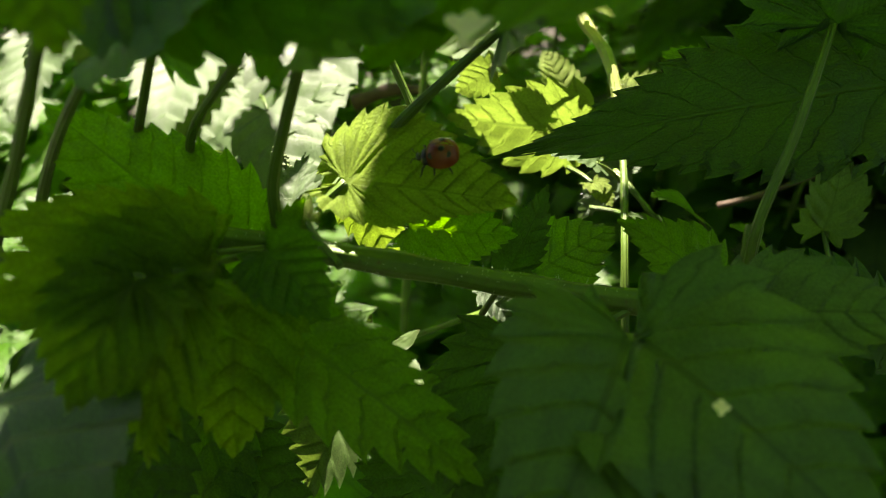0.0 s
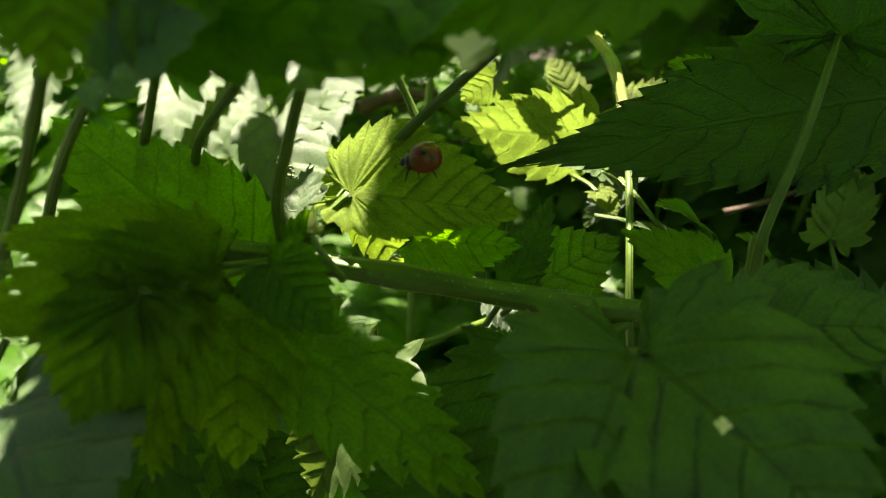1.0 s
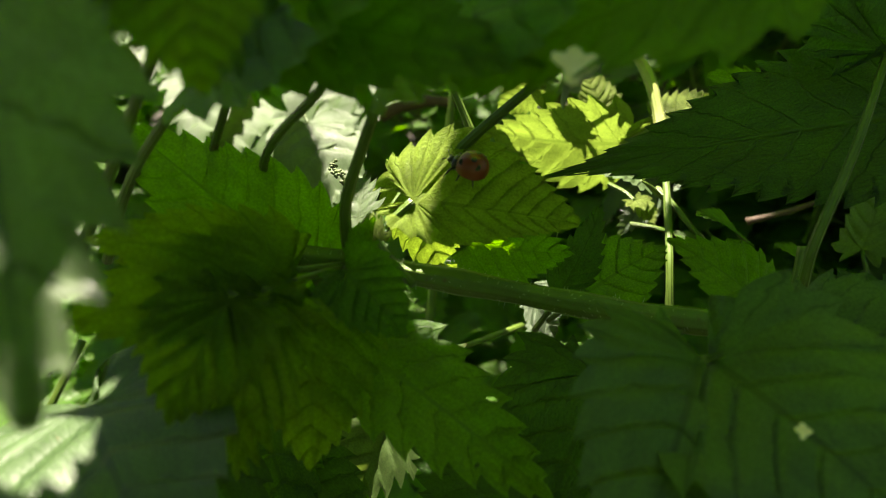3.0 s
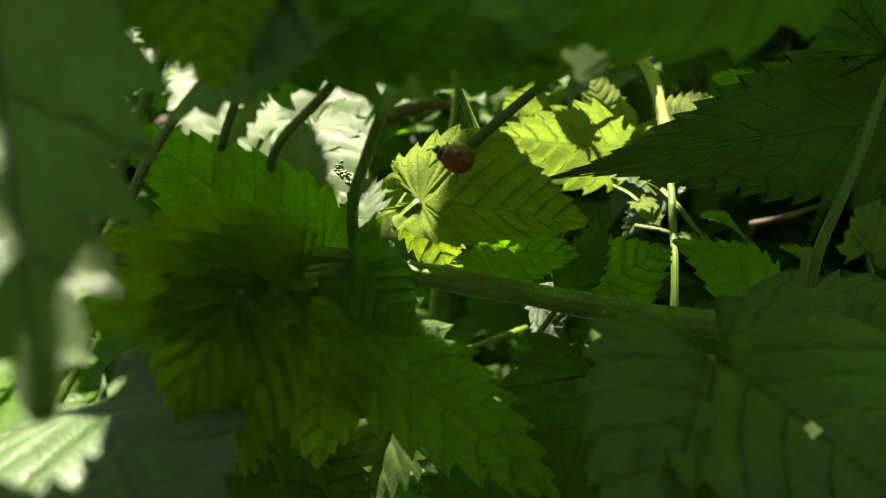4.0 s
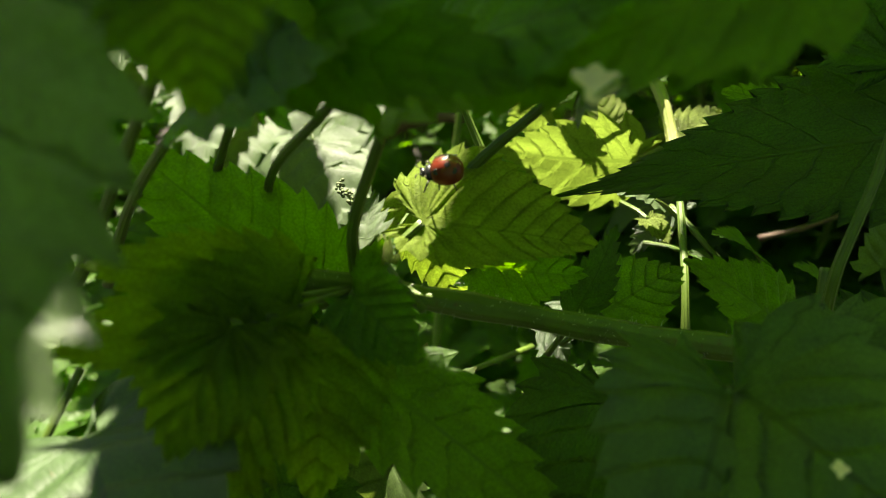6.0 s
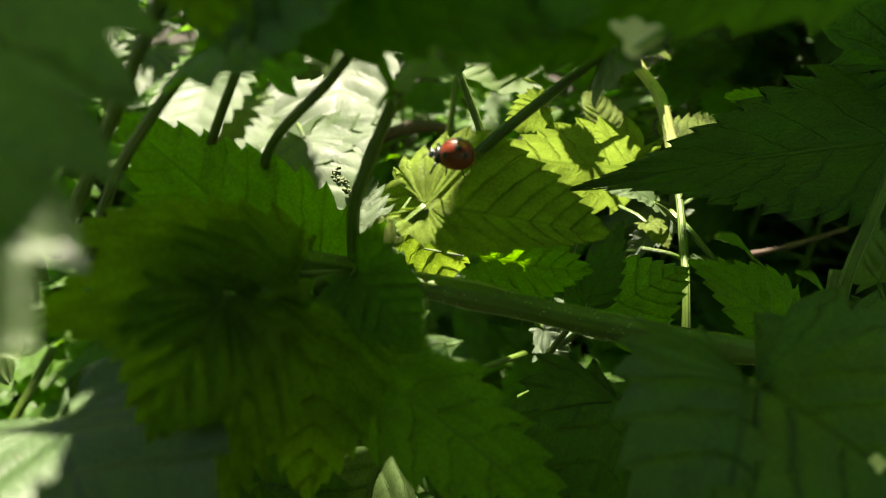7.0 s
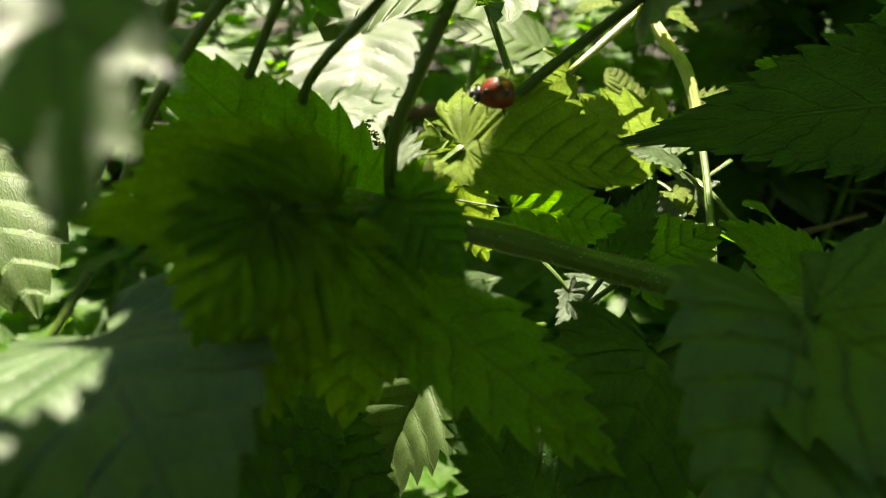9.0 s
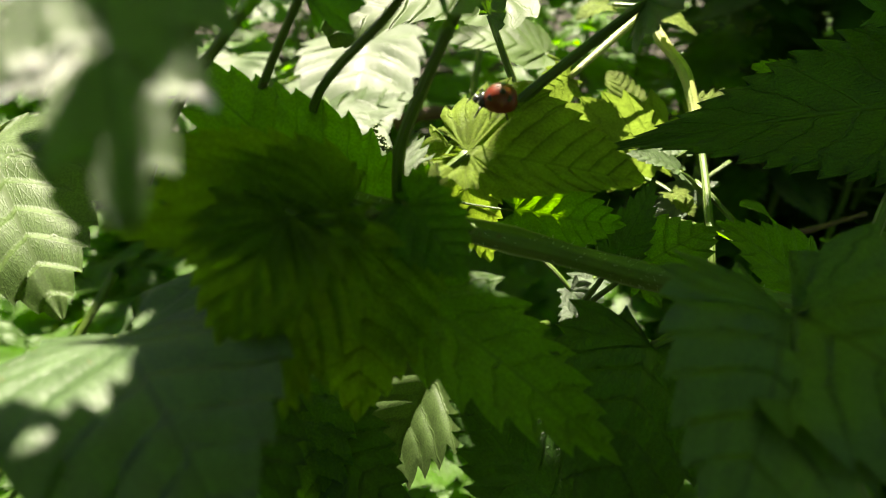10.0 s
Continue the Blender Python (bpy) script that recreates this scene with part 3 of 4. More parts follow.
leaf(behind, (0.0530, 0.1259, 0.2153), (0.0624, 0.1193, 0.2143), (0.000, -0.303, 1.311), 0.012, LEAF, seed=86, stalk=((0.0438, 0.1472, 0.2214), (0.0465, 0.1406, 0.2202)), thick=0.0008)
leaf(front, (0.0096, 0.1007, 0.2712), (0.0234, 0.0883, 0.2867), (0.000, -0.590, 0.901), 0.022, SHADED, seed=87, stalk=((-0.0131, 0.1002, 0.2478), (-0.0070, 0.1006, 0.2555), (0.0014, 0.1013, 0.2634)), thick=0.0010)
leaf(front, (-0.0125, 0.1262, 0.2629), (-0.0100, 0.1207, 0.2732), (0.000, -0.590, 0.901), 0.014, SHADED, seed=88, stalk=((-0.0040, 0.1181, 0.2457), (-0.0070, 0.1216, 0.2515)), thick=0.0009)
leaf(behind, (0.0565, 0.1327, 0.2106), (0.0425, 0.1274, 0.2205), (0.000, -0.246, 1.393), 0.008, SUNLIT, seed=89, teeth=8)
leaf(behind, (0.0621, 0.1359, 0.2152), (0.0478, 0.1301, 0.2242), (0.000, -0.246, 1.393), 0.010, LEAF, seed=90, teeth=8)
leaf(behind, (0.0802, 0.1303, 0.2072), (0.0660, 0.1259, 0.2183), (0.000, -0.246, 1.393), 0.010, LEAF, seed=91, teeth=8)
leaf(behind, (0.0045, 0.0661, 0.1923), (-0.0166, 0.0783, 0.2122), (0.000, -0.590, 0.901), 0.022, SHADED, seed=92, teeth=13, tooth=0.3)
leaf(behind, (-0.0217, 0.1341, 0.1593), (0.0017, 0.1126, 0.1628), (0.000, -0.360, 1.229), 0.016, LEAF, seed=93)
# a drooping leaf low down, one half of it in the sun
leaf(behind, (-0.0156, 0.1106, 0.1942), (-0.0326, 0.0912, 0.1650), (0.05, -0.45, 0.88), 0.026, FRESH, seed=69, tooth=0.3, fold=0.45, teeth=11, quilt=0.05, stalk=((0.0120, 0.1440, 0.1769),), thick=0.0008)
leaf(behind, (-0.0182, 0.1157, 0.2400), (-0.0088, 0.1085, 0.2182), (-0.15, -0.98, 0.10), 0.0150, SUN_GLOW, stalk=(NODE,), thick=0.0003, seed=64, quilt=0.035, teeth=11, tooth=0.2, lobe=0.16)
leaf(behind, (-0.0064, 0.1023, 0.2335), (0.0141, 0.1010, 0.2322), (0.0, -0.90, 0.42), 0.0150, LEAF, thick=0.0002, seed=104, quilt=0.03, teeth=11)
# scraps of leaves in the gap under the broad dark one
leaf(behind, (0.0491, 0.1568, 0.2163), (0.0382, 0.1536, 0.2025), (-0.05, -0.35, 0.93), 0.0105, GREY, seed=80, teeth=8, fold=0.4, tooth=0.25)
leaf(behind, (0.0488, 0.1436, 0.2098), (0.0690, 0.1313, 0.2003), (0.30, 0.25, 0.90), 0.011, LEAF, seed=101, teeth=9)
leaf(behind, (0.0098, 0.1160, 0.2075), (0.0150, 0.1119, 0.2009), (0.0, -0.35, 0.93), 0.008, GREY, seed=102, teeth=7, fold=0.3)
leaf(behind, (0.0146, 0.1082, 0.1997), (0.0273, 0.1076, 0.2010), (0.0, 0.2, 0.97), 0.006, LEAF, seed=103, teeth=8)

# ---- leaves in the sun behind, paled in their colour for its glare ----
pale = thing("nettle_plant", (-0.0263, 0.2124, -0.0243), "sunlit nettle behind, most leaves coloured pale for the glare", "nettle", "nettles")
stem(pale, [(-0.0263, 0.2124, -0.0243), (-0.0178, 0.2527, 0.1030), (-0.0102, 0.2818, 0.1795), (-0.0041, 0.3036, 0.2379)], 0.002, 0.0015)
leaf(pale, (-0.0088, 0.1848, 0.2595), (-0.0518, 0.1642, 0.2475), (-0.100, -0.360, 1.229), 0.046, FRESH, seed=71, stalk=((-0.0076, 0.1999, 0.2691),), tooth=0.14, teeth=12, fold=0.05, quilt=0.025)
leaf(pale, (-0.0567, 0.2871, 0.2190), (-0.0553, 0.2108, 0.1794), (-0.100, -0.246, 1.393), 0.050, SUNLIT, seed=72, stalk=((-0.0114, 0.3087, 0.2366),), tooth=0.12, quilt=0.025)
leaf(pale, (-0.0731, 0.1985, 0.2009), (-0.0276, 0.2065, 0.2211), (-0.100, -0.303, 1.311), 0.029, SUNLIT, seed=97, tooth=0.12, teeth=8, quilt=0.025)
leaf(pale, (-0.0573, 0.1999, 0.2153), (-0.0396, 0.1639, 0.1937), (-0.100, -0.303, 1.311), 0.029, SUNLIT, seed=98, tooth=0.12, teeth=8, quilt=0.025)
leaf(pale, (0.0105, 0.2058, 0.2367), (-0.0230, 0.2033, 0.2395), (-0.100, -0.360, 1.229), 0.025, FRESH, seed=73, stalk=((0.0211, 0.2083, 0.2255),), tooth=0.14, quilt=0.025)
leaf(pale, (-0.1275, 0.3298, 0.1956), (-0.1216, 0.2533, 0.1735), (-0.100, -0.246, 1.393), 0.044, SUNLIT, seed=74, quilt=0.025)
leaf(pale, (-0.1964, 0.3449, 0.1997), (-0.1928, 0.2695, 0.1793), (-0.100, -0.246, 1.393), 0.044, SUNLIT, seed=75, quilt=0.025)
leaf(pale, (-0.1735, 0.3669, 0.1964), (-0.1820, 0.3166, 0.1768), (0.200, -0.246, 1.393), 0.040, SUNLIT, seed=77, quilt=0.025)
leaf(pale, (-0.1074, 0.3224, 0.1850), (-0.1113, 0.2549, 0.1672), (0.100, -0.246, 1.393), 0.050, SUNLIT, seed=79, quilt=0.025)
leaf(pale, (-0.0896, 0.1561, 0.2594), (-0.0984, 0.1499, 0.2447), (-0.1, -0.30, 0.95), 0.013, SUNLIT, seed=99, quilt=0.025, teeth=9)
leaf(pale, (-0.0643, 0.3182, 0.1792), (-0.0918, 0.2638, 0.1711), (0.200, -0.246, 1.393), 0.040, SUNLIT, seed=78, quilt=0.025)
leaf(front, (-0.0261, 0.0948, 0.2392), (-0.0259, 0.1101, 0.2448), (-0.30, -0.45, 0.85), 0.009, SUNLIT, seed=76, teeth=7, tooth=0.34)


# ---- tall nettles added to cast shade, their leaves out of view overhead ----
def shade_plant(line, label, leaves, material=None):
    """A tall nettle added as a shade caster: its stem's points, and its broad leaves as (base, tip, width)."""
    plant = thing("nettle_plant", line[0], label, "nettle", "nettles")
    stem(plant, line, 0.003, 0.0016)
    path = spline(line, 12)
    for k, (base, tip, width) in enumerate(leaves):
        b = Vector(base)
        near = min(path, key=lambda q: (q - b).length)
        up = SUN + Vector((0.12 * math.sin(k * 2.1), 0.12 * math.cos(k * 3.7), 0))
        # blades face the sun; their holes are there to drop sun spots
        leaf(plant, base, tip, up, width, material or LEAF, stalk=(near, near.lerp(b, 0.5) + Vector((0, 0, 0.004))), thick=0.0012, seed=200 + k, bend=0.4, fold=0.08, holes=3, saw=True)


shade_plant([(-0.04, -0.10, -0.01), (-0.04, -0.10, 0.2), (-0.04, -0.09, 0.36), (-0.03, -0.04, 0.45), (-0.02, 0.03, 0.49)], "added tall nettle, its leaves out of view overhead to cast shade", [
    ((-0.0425, 0.1568, 0.3714), (-0.0980, 0.1559, 0.3720), 0.036), ((-0.0632, 0.1274, 0.4041), (-0.0600, 0.1813, 0.3542), 0.030), ((-0.0404, 0.1241, 0.4184), (-0.0432, 0.1650, 0.3777), 0.045), ((-0.0922, 0.1254, 0.4100), (-0.0222, 0.1254, 0.4100), 0.026),
    ((-0.0404, 0.1176, 0.4230), (0.0034, 0.1717, 0.3971), 0.04),
    ((-0.0544, 0.1639, 0.3906), (-0.0904, 0.1618, 0.3920), 0.022), ((-0.0496, 0.1848, 0.3880), (-0.1216, 0.1955, 0.3805), 0.026), ((-0.0504, 0.1323, 0.4126), (-0.1304, 0.1340, 0.4115), 0.024), ((-0.0742, 0.1519, 0.3869), (0.0108, 0.1519, 0.3869), 0.020)])
shade_plant([(0.05, -0.10, -0.01), (0.05, -0.10, 0.2), (0.05, -0.09, 0.36), (0.05, -0.04, 0.46), (0.05, 0.03, 0.50)], "added tall nettle, its leaves out of view overhead to cast shade", [
    ((-0.0192, 0.0962, 0.4259), (0.0015, 0.1920, 0.3467), 0.053), ((0.0332, 0.1800, 0.4000), (-0.0350, 0.1797, 0.4000), 0.031), ((0.0255, 0.2112, 0.4550), (-0.0405, 0.2108, 0.4550), 0.029), ((0.0246, 0.1012, 0.4344), (0.0258, 0.2027, 0.3513), 0.06), ((-0.0028, 0.1440, 0.4287), (0.0372, 0.2095, 0.3828), 0.04), ((-0.0020, 0.1408, 0.4430), (0.0050, 0.2161, 0.3902), 0.03)])
shade_plant([(0.15, -0.08, -0.01), (0.15, -0.08, 0.2), (0.15, -0.07, 0.38), (0.13, -0.03, 0.46), (0.12, 0.02, 0.50)], "added tall nettle, its leaves out of view overhead to cast shade", [
    ((0.0646, 0.1012, 0.4344), (0.0658, 0.2109, 0.3456), 0.065), ((0.1096, 0.1012, 0.4344), (0.1058, 0.2109, 0.3456), 0.065), ((0.0884, 0.1717, 0.3971), (-0.0216, 0.2045, 0.3742), 0.040), ((0.0637, 0.2392, 0.3982), (0.0157, 0.2384, 0.3988), 0.026), ((0.1384, 0.1390, 0.4201), (0.1584, 0.2373, 0.3512), 0.065)])
shade_plant([(0.34, 0.25, -0.01), (0.34, 0.25, 0.2), (0.33, 0.26, 0.42), (0.27, 0.28, 0.50), (0.22, 0.30, 0.53)], "added tall nettle, its leaves out of view overhead to cast shade", [
    ((0.1177, 0.2658, 0.4400), (0.0389, 0.2485, 0.4400), 0.06), ((0.1165, 0.2790, 0.4428), (0.0427, 0.2904, 0.4228), 0.06), ((0.1277, 0.2822, 0.4285), (0.0665, 0.3363, 0.4027), 0.06), ((0.1277, 0.2658, 0.4400), (0.1189, 0.1953, 0.4773), 0.06),
    ((0.1377, 0.2740, 0.4342), (0.2265, 0.2790, 0.4428), 0.07), ((0.1365, 0.3117, 0.4199), (0.1665, 0.3691, 0.3797), 0.07)])
shade_plant([(0.45, 0.45, -0.01), (0.45, 0.45, 0.3), (0.43, 0.46, 0.55), (0.36, 0.46, 0.64), (0.28, 0.46, 0.68)], "added tall nettle, its leaves out of view overhead to cast shade", [
    ((0.1521, 0.4535, 0.4655), (0.0433, 0.4240, 0.4741), 0.075), ((0.1521, 0.4699, 0.4540), (0.0321, 0.4863, 0.4426), 0.075), ((0.1521, 0.4863, 0.4426), (0.0521, 0.5518, 0.3967), 0.075), ((0.1621, 0.4699, 0.4540), (0.1821, 0.3880, 0.5114), 0.075),
    ((0.1709, 0.4749, 0.4626), (0.2709, 0.4585, 0.4741), 0.08), ((0.1709, 0.4913, 0.4511), (0.2509, 0.5568, 0.4053), 0.08)])
shade_plant([(0.30, 0.80, -0.01), (0.30, 0.80, 0.3), (0.29, 0.78, 0.6), (0.24, 0.74, 0.75), (0.18, 0.70, 0.80)], "added tall nettle, its leaves out of view overhead to cast shade", [
    ((0.0825, 0.6327, 0.4367), (-0.0263, 0.5950, 0.4510), 0.08), ((0.0825, 0.6491, 0.4252), (-0.0275, 0.6737, 0.4080), 0.08), ((0.0925, 0.6573, 0.4195), (0.0425, 0.7474, 0.3564), 0.08), ((0.1025, 0.6409, 0.4309), (0.2025, 0.6081, 0.4539), 0.08), ((0.1025, 0.6573, 0.4195), (0.2025, 0.6982, 0.3908), 0.08)])
shade_plant([(-0.22, 0.85, -0.01), (-0.22, 0.85, 0.3), (-0.22, 0.83, 0.6), (-0.20, 0.76, 0.75), (-0.18, 0.68, 0.79)], "added tall nettle, its leaves out of view overhead to cast shade", [
    ((-0.2251, 0.5572, 0.4654), (-0.1451, 0.5162, 0.4941), 0.075), ((-0.2351, 0.5572, 0.4654), (-0.2751, 0.5081, 0.4998), 0.07), ((-0.2251, 0.5818, 0.4482), (-0.1251, 0.5900, 0.4424), 0.075), ((-0.2451, 0.5818, 0.4482), (-0.3351, 0.5900, 0.4424), 0.075),
    ((-0.2351, 0.5982, 0.4367), (-0.2251, 0.6883, 0.3736), 0.08), ((-0.2263, 0.6031, 0.4453), (-0.1463, 0.6687, 0.3994), 0.08), ((-0.2463, 0.6031, 0.4453), (-0.3363, 0.6769, 0.3937), 0.08)])
shade_plant([(0.02, 0.90, -0.01), (0.02, 0.90, 0.3), (0.02, 0.87, 0.6), (0.02, 0.77, 0.76), (0.02, 0.68, 0.81)], "added tall nettle, its leaves out of view overhead to cast shade", [
    ((-0.0575, 0.5344, 0.5055), (-0.1375, 0.5221, 0.5141), 0.07), ((-0.0225, 0.5344, 0.5055), (-0.0215, 0.4361, 0.5743), 0.05), ((-0.0275, 0.5262, 0.5112), (0.0025, 0.4197, 0.5858), 0.06), ((-0.0375, 0.5590, 0.4883), (-0.1175, 0.6163, 0.4481), 0.075),
    ((-0.0275, 0.5672, 0.4825), (0.0025, 0.5098, 0.5227), 0.07), ((-0.0287, 0.5640, 0.4969), (0.0113, 0.6295, 0.4510), 0.08), ((-0.0387, 0.5722, 0.4911), (-0.0487, 0.6705, 0.4223), 0.08), ((-0.0943, 0.2907, 0.4829), (-0.0933, 0.3399, 0.4485), 0.03)])


# ---- the thicket all round ----
def thicket():
    rng = random.Random(5)
    meshes = []
    for k in range(8):
        bm = blade_mesh(0.05, rng.uniform(0.028, 0.038), teeth=rng.choice((12, 14, 16)), bend=rng.uniform(0.3, 1.0), fold=rng.uniform(0.0, 0.2), seed=300 + k, wave=0.05, cols=(0.0, 0.2, 0.5, 0.8, 1.0), steps=(0.0, 0.9))
        mesh = bpy.data.meshes.new("leaf")
        bm.to_mesh(mesh)
        bm.free()
        mesh.polygons.foreach_set("use_smooth", [True] * len(mesh.polygons))
        mesh.materials.append((LEAF, SHADED, LEAF, SUNLIT)[k % 4])
        meshes.append(mesh)

    sb, _ = tube_mesh([(-0.022, 0, -0.007), (-0.01, 0, -0.002), (0, 0, 0)], 0.0010, 0.0008, 6, 3)
    stalk_mesh = bpy.data.meshes.new("leaf_stalk")
    sb.to_mesh(stalk_mesh)
    sb.free()
    stalk_mesh.materials.append(STEM)

    def plant(x, y, height, label, size=1.0):
        ob = thing("nettle_plant", (x, y, 0), label, "nettle", "nettles")
        lean = Vector((rng.uniform(-0.08, 0.08), rng.uniform(-0.08, 0.08), 0))
        top = Vector((x, y, height)) + lean * height / 0.3
        line = [Vector((x, y, -0.01)), Vector((x, y, height * 0.35)), Vector((x, y, height * 0.7)) + lean * 0.5 * height / 0.3, top]
        stem(ob, line, 0.0024, 0.0012)
        path = spline(line, 10)
        turn = rng.uniform(0, 3)
        for i in range(5, len(path), 3 if height < 0.5 else 2):
            turn += 1.57
            for s in (0, math.pi):
                a = turn + s + rng.uniform(-0.3, 0.3)
                way = Vector((math.cos(a), math.sin(a), 0))
                tip = way + Vector((0, 0, rng.uniform(-0.8, 0.1)))
                m = facing((0, 0, 0), tip, (rng.uniform(-0.2, 0.2), rng.uniform(-0.2, 0.2), 1))
                m = m @ Matrix.Scale(size * rng.uniform(0.8, 1.3) * (1.15 - 0.5 * i / len(path)), 4)
                m = Matrix.Translation(path[i] - m @ Vector((-0.022, 0, -0.007))) @ m
                lf = hang("leaf", rng.choice(meshes), ob, "", m)
                hang("leaf_stalk", stalk_mesh, lf, "", m)

    for k in range(76):
        y = rng.uniform(0.5, 1.35)
        x = rng.uniform(-1, 1) * (0.3 + y * 0.75)
        if x < 0.1 and y < 0.62:
            continue
        plant(x, y, rng.uniform(0.6, 0.85) if x > 0.1 else rng.uniform(0.4, 0.6), "green nettle in the thicket behind")
    for k in range(10):
        plant(rng.uniform(0.28, 0.6), rng.uniform(0.25, 0.55), rng.uniform(0.55, 0.75), "tall green nettle in the thicket")
    for k in range(22):
        plant(0.17 + 0.025 * k + rng.uniform(-0.02, 0.02), rng.uniform(0.42, 0.58), rng.uniform(0.42, 0.56), "dark green nettle in the shade behind", 1.4)
    for k in range(13):
        plant(0.15 + 0.028 * k, rng.uniform(0.35, 0.42), rng.uniform(0.36, 0.46), "dark green nettle in the shade behind", 1.3)
    # unseen nettles added beside and behind the camera to hold back sky light
    for k in range(22):
        a = rng.uniform(math.pi * 0.95, math.pi * 2.05)
        r = rng.uniform(0.25, 0.55)
        plant(r * math.cos(a), r * math.sin(a) - 0.05, rng.uniform(0.45, 0.65), "unseen green nettle added around the camera to dim sky light")
    # taller, broader ones added out of view at the back, blocking more sky
    for k in range(8):
        plant(-0.42 + 0.12 * k + rng.uniform(-0.02, 0.02), rng.choice((-0.14, -0.24, -0.34)), rng.uniform(0.55, 0.72), "unseen tall broad-leaved nettle added behind the camera to block sky light", 1.9)


thicket()

# ---- low growth over the soil ----
def undergrowth():
    rng = random.Random(9)
    kinds = []
    for k in range(4):
        bm = blade_mesh(0.05, 0.034, teeth=8, bend=0.7, fold=0.1, seed=400 + k, wave=0.06, cols=(0.0, 0.4, 0.8, 1.0), steps=(0.0, 0.9))
        bm.verts.index_update()
        layer = bm.loops.layers.uv.active
        kinds.append((np.array([v.co for v in bm.verts]), [[v.index for v in f.verts] for f in bm.faces], [[l[layer].uv[:] for l in f.loops] for f in bm.faces]))
        bm.free()
    verts, faces, uvs, start = [], [], [], 0
    for i in range(11000):
        y = rng.uniform(0.15, 2.2) if i > 2500 else rng.uniform(0.12, 0.6)
        x = rng.uniform(-1, 1) * (0.35 + y * 0.75)
        if i > 6500:
            # thinner cover all round, to the sides and behind
            a, r = rng.uniform(0, 6.283), rng.uniform(0.5, 2.6)
            x, y = r * math.cos(a), r * math.sin(a) - 0.3
            if abs(x) < 0.25 and -0.2 < y < 0.3:
                x += 0.6
        top = 0.05 + max(0.0, min(0.45, (y - 0.40) * 0.6))
        z = rng.uniform(0.005, top)
        a = rng.uniform(0, 6.283)
        way = Vector((math.cos(a), math.sin(a), rng.uniform(-0.8, 0.3)))
        m = facing((x, y, z), Vector((x, y, z)) + way, (rng.uniform(-0.5, 0.5), rng.uniform(-0.6, 0.3), 1)) @ Matrix.Scale(rng.uniform(0.5, 1.2), 4)
        co, fc, uc = kinds[i % 4]
        mat = np.array(m)
        verts.append(co @ mat[:3, :3].T + mat[:3, 3])
        faces.extend([[v + start for v in f] for f in fc])
        uvs.extend(uc)
        start += len(co)
    mesh = bpy.data.meshes.new("undergrowth")
    mesh.from_pydata(np.concatenate(verts).tolist(), [], faces)
    layer = mesh.uv_layers.new()
    layer.data.foreach_set("uv", np.array(uvs).reshape(-1))
    mesh.polygons.foreach_set("use_smooth", [True] * len(faces))
    mesh.materials.append(LEAF)
    tagged(new("undergrowth", mesh), "low green nettle leaves covering the soil", "undergrowth", kind="stuff")


undergrowth()

# ---- flower string, stipules, flecks and twigs ----
def catkin(plant, points, seed):
    """A drooping string of tiny green flower clusters."""
    rng = random.Random(seed)
    bm, line = tube_mesh(points, 0.00035, 0.0002, 6, 8)
    at = WORLD[plant].inverted()
    bm.transform(at)
    stalk = part("flower_stalk", bm, STEM, plant)
    for q in line[4:]:
        hb = bmesh.new()
        for _ in range(5):
            r = rng.uniform(0.00025, 0.0005)
            c = q + Vector((rng.gauss(0, 1), rng.gauss(0, 1), rng.gauss(0, 1))) * 0.0005
            bmesh.ops.create_icosphere(hb, subdivisions=1, radius=r, matrix=at @ Matrix.Translation(c))
        part("flower_bud", hb, DARKBUD, stalk)


catkin(front, [(-0.0276, 0.1061, 0.2329), (-0.0288, 0.1121, 0.2351), (-0.0312, 0.1173, 0.2380), (-0.0347, 0.1220, 0.2398)], 3)
for points in ([(0.0003, 0.1042, 0.2265), (-0.0012, 0.1065, 0.2304), (-0.0031, 0.1071, 0.2352)], [(0.0030, 0.1039, 0.2262), (0.0030, 0.1066, 0.2306), (0.0014, 0.1067, 0.2346)],
               [(0.0062, 0.1035, 0.2255), (0.0106, 0.1060, 0.2297), (0.0118, 0.1066, 0.2348)], [(-0.0345, 0.1009, 0.2397), (-0.0332, 0.0995, 0.2373), (-0.0323, 0.0985, 0.2357)]):
    bm, _ = tube_mesh(points, 0.00022, 0.0001, 6, 5)
    bm.transform(WORLD[front].inverted())
    part("stipule", bm, STRAW, front, "thin pale stipule")


def flake(name, at, normal, size, seed, material, label, category):
    """A small torn scrap of dry plant matter, curled and a little thick."""
    rng = random.Random(seed)
    bm = bmesh.new()
    n = 18
    rim = []
    for k in range(n):
        a = 2 * math.pi * k / n
        r = size * (0.55 + 0.45 * abs(math.cos(a * 2 + 0.4)) + rng.uniform(-0.1, 0.1))
        rim.append((r * math.cos(a), r * math.sin(a), size * 0.25 * math.cos(a * 2) + size * 0.15))
    for z in (0, size * 0.08):
        mid = bm.verts.new((0, 0, z))
        ring = [bm.verts.new((x, y, h + z)) for x, y, h in rim]
        for k in range(n):
            bm.faces.new((mid, ring[k], ring[(k + 1) % n]) if z else (mid, ring[(k + 1) % n], ring[k]))
    m = Matrix.Translation(at) @ Vector(normal).to_track_quat("Z", "Y").to_matrix().to_4x4()
    tagged(part(name, bm, material, None, "", m), label, category)


flake("bud_scale", (0.0025, 0.0636, 0.2814), (0.000, -0.590, 0.901), 0.0024, 2, CHAFF, "dry cream bud scale lying on a nettle leaf", "bud scale")
flake("bud_scale", (0.0310, 0.0492, 0.2439), (0.000, -0.532, 0.983), 0.0010, 5, CHAFF, "dry cream bud scale lying on a nettle leaf", "bud scale")


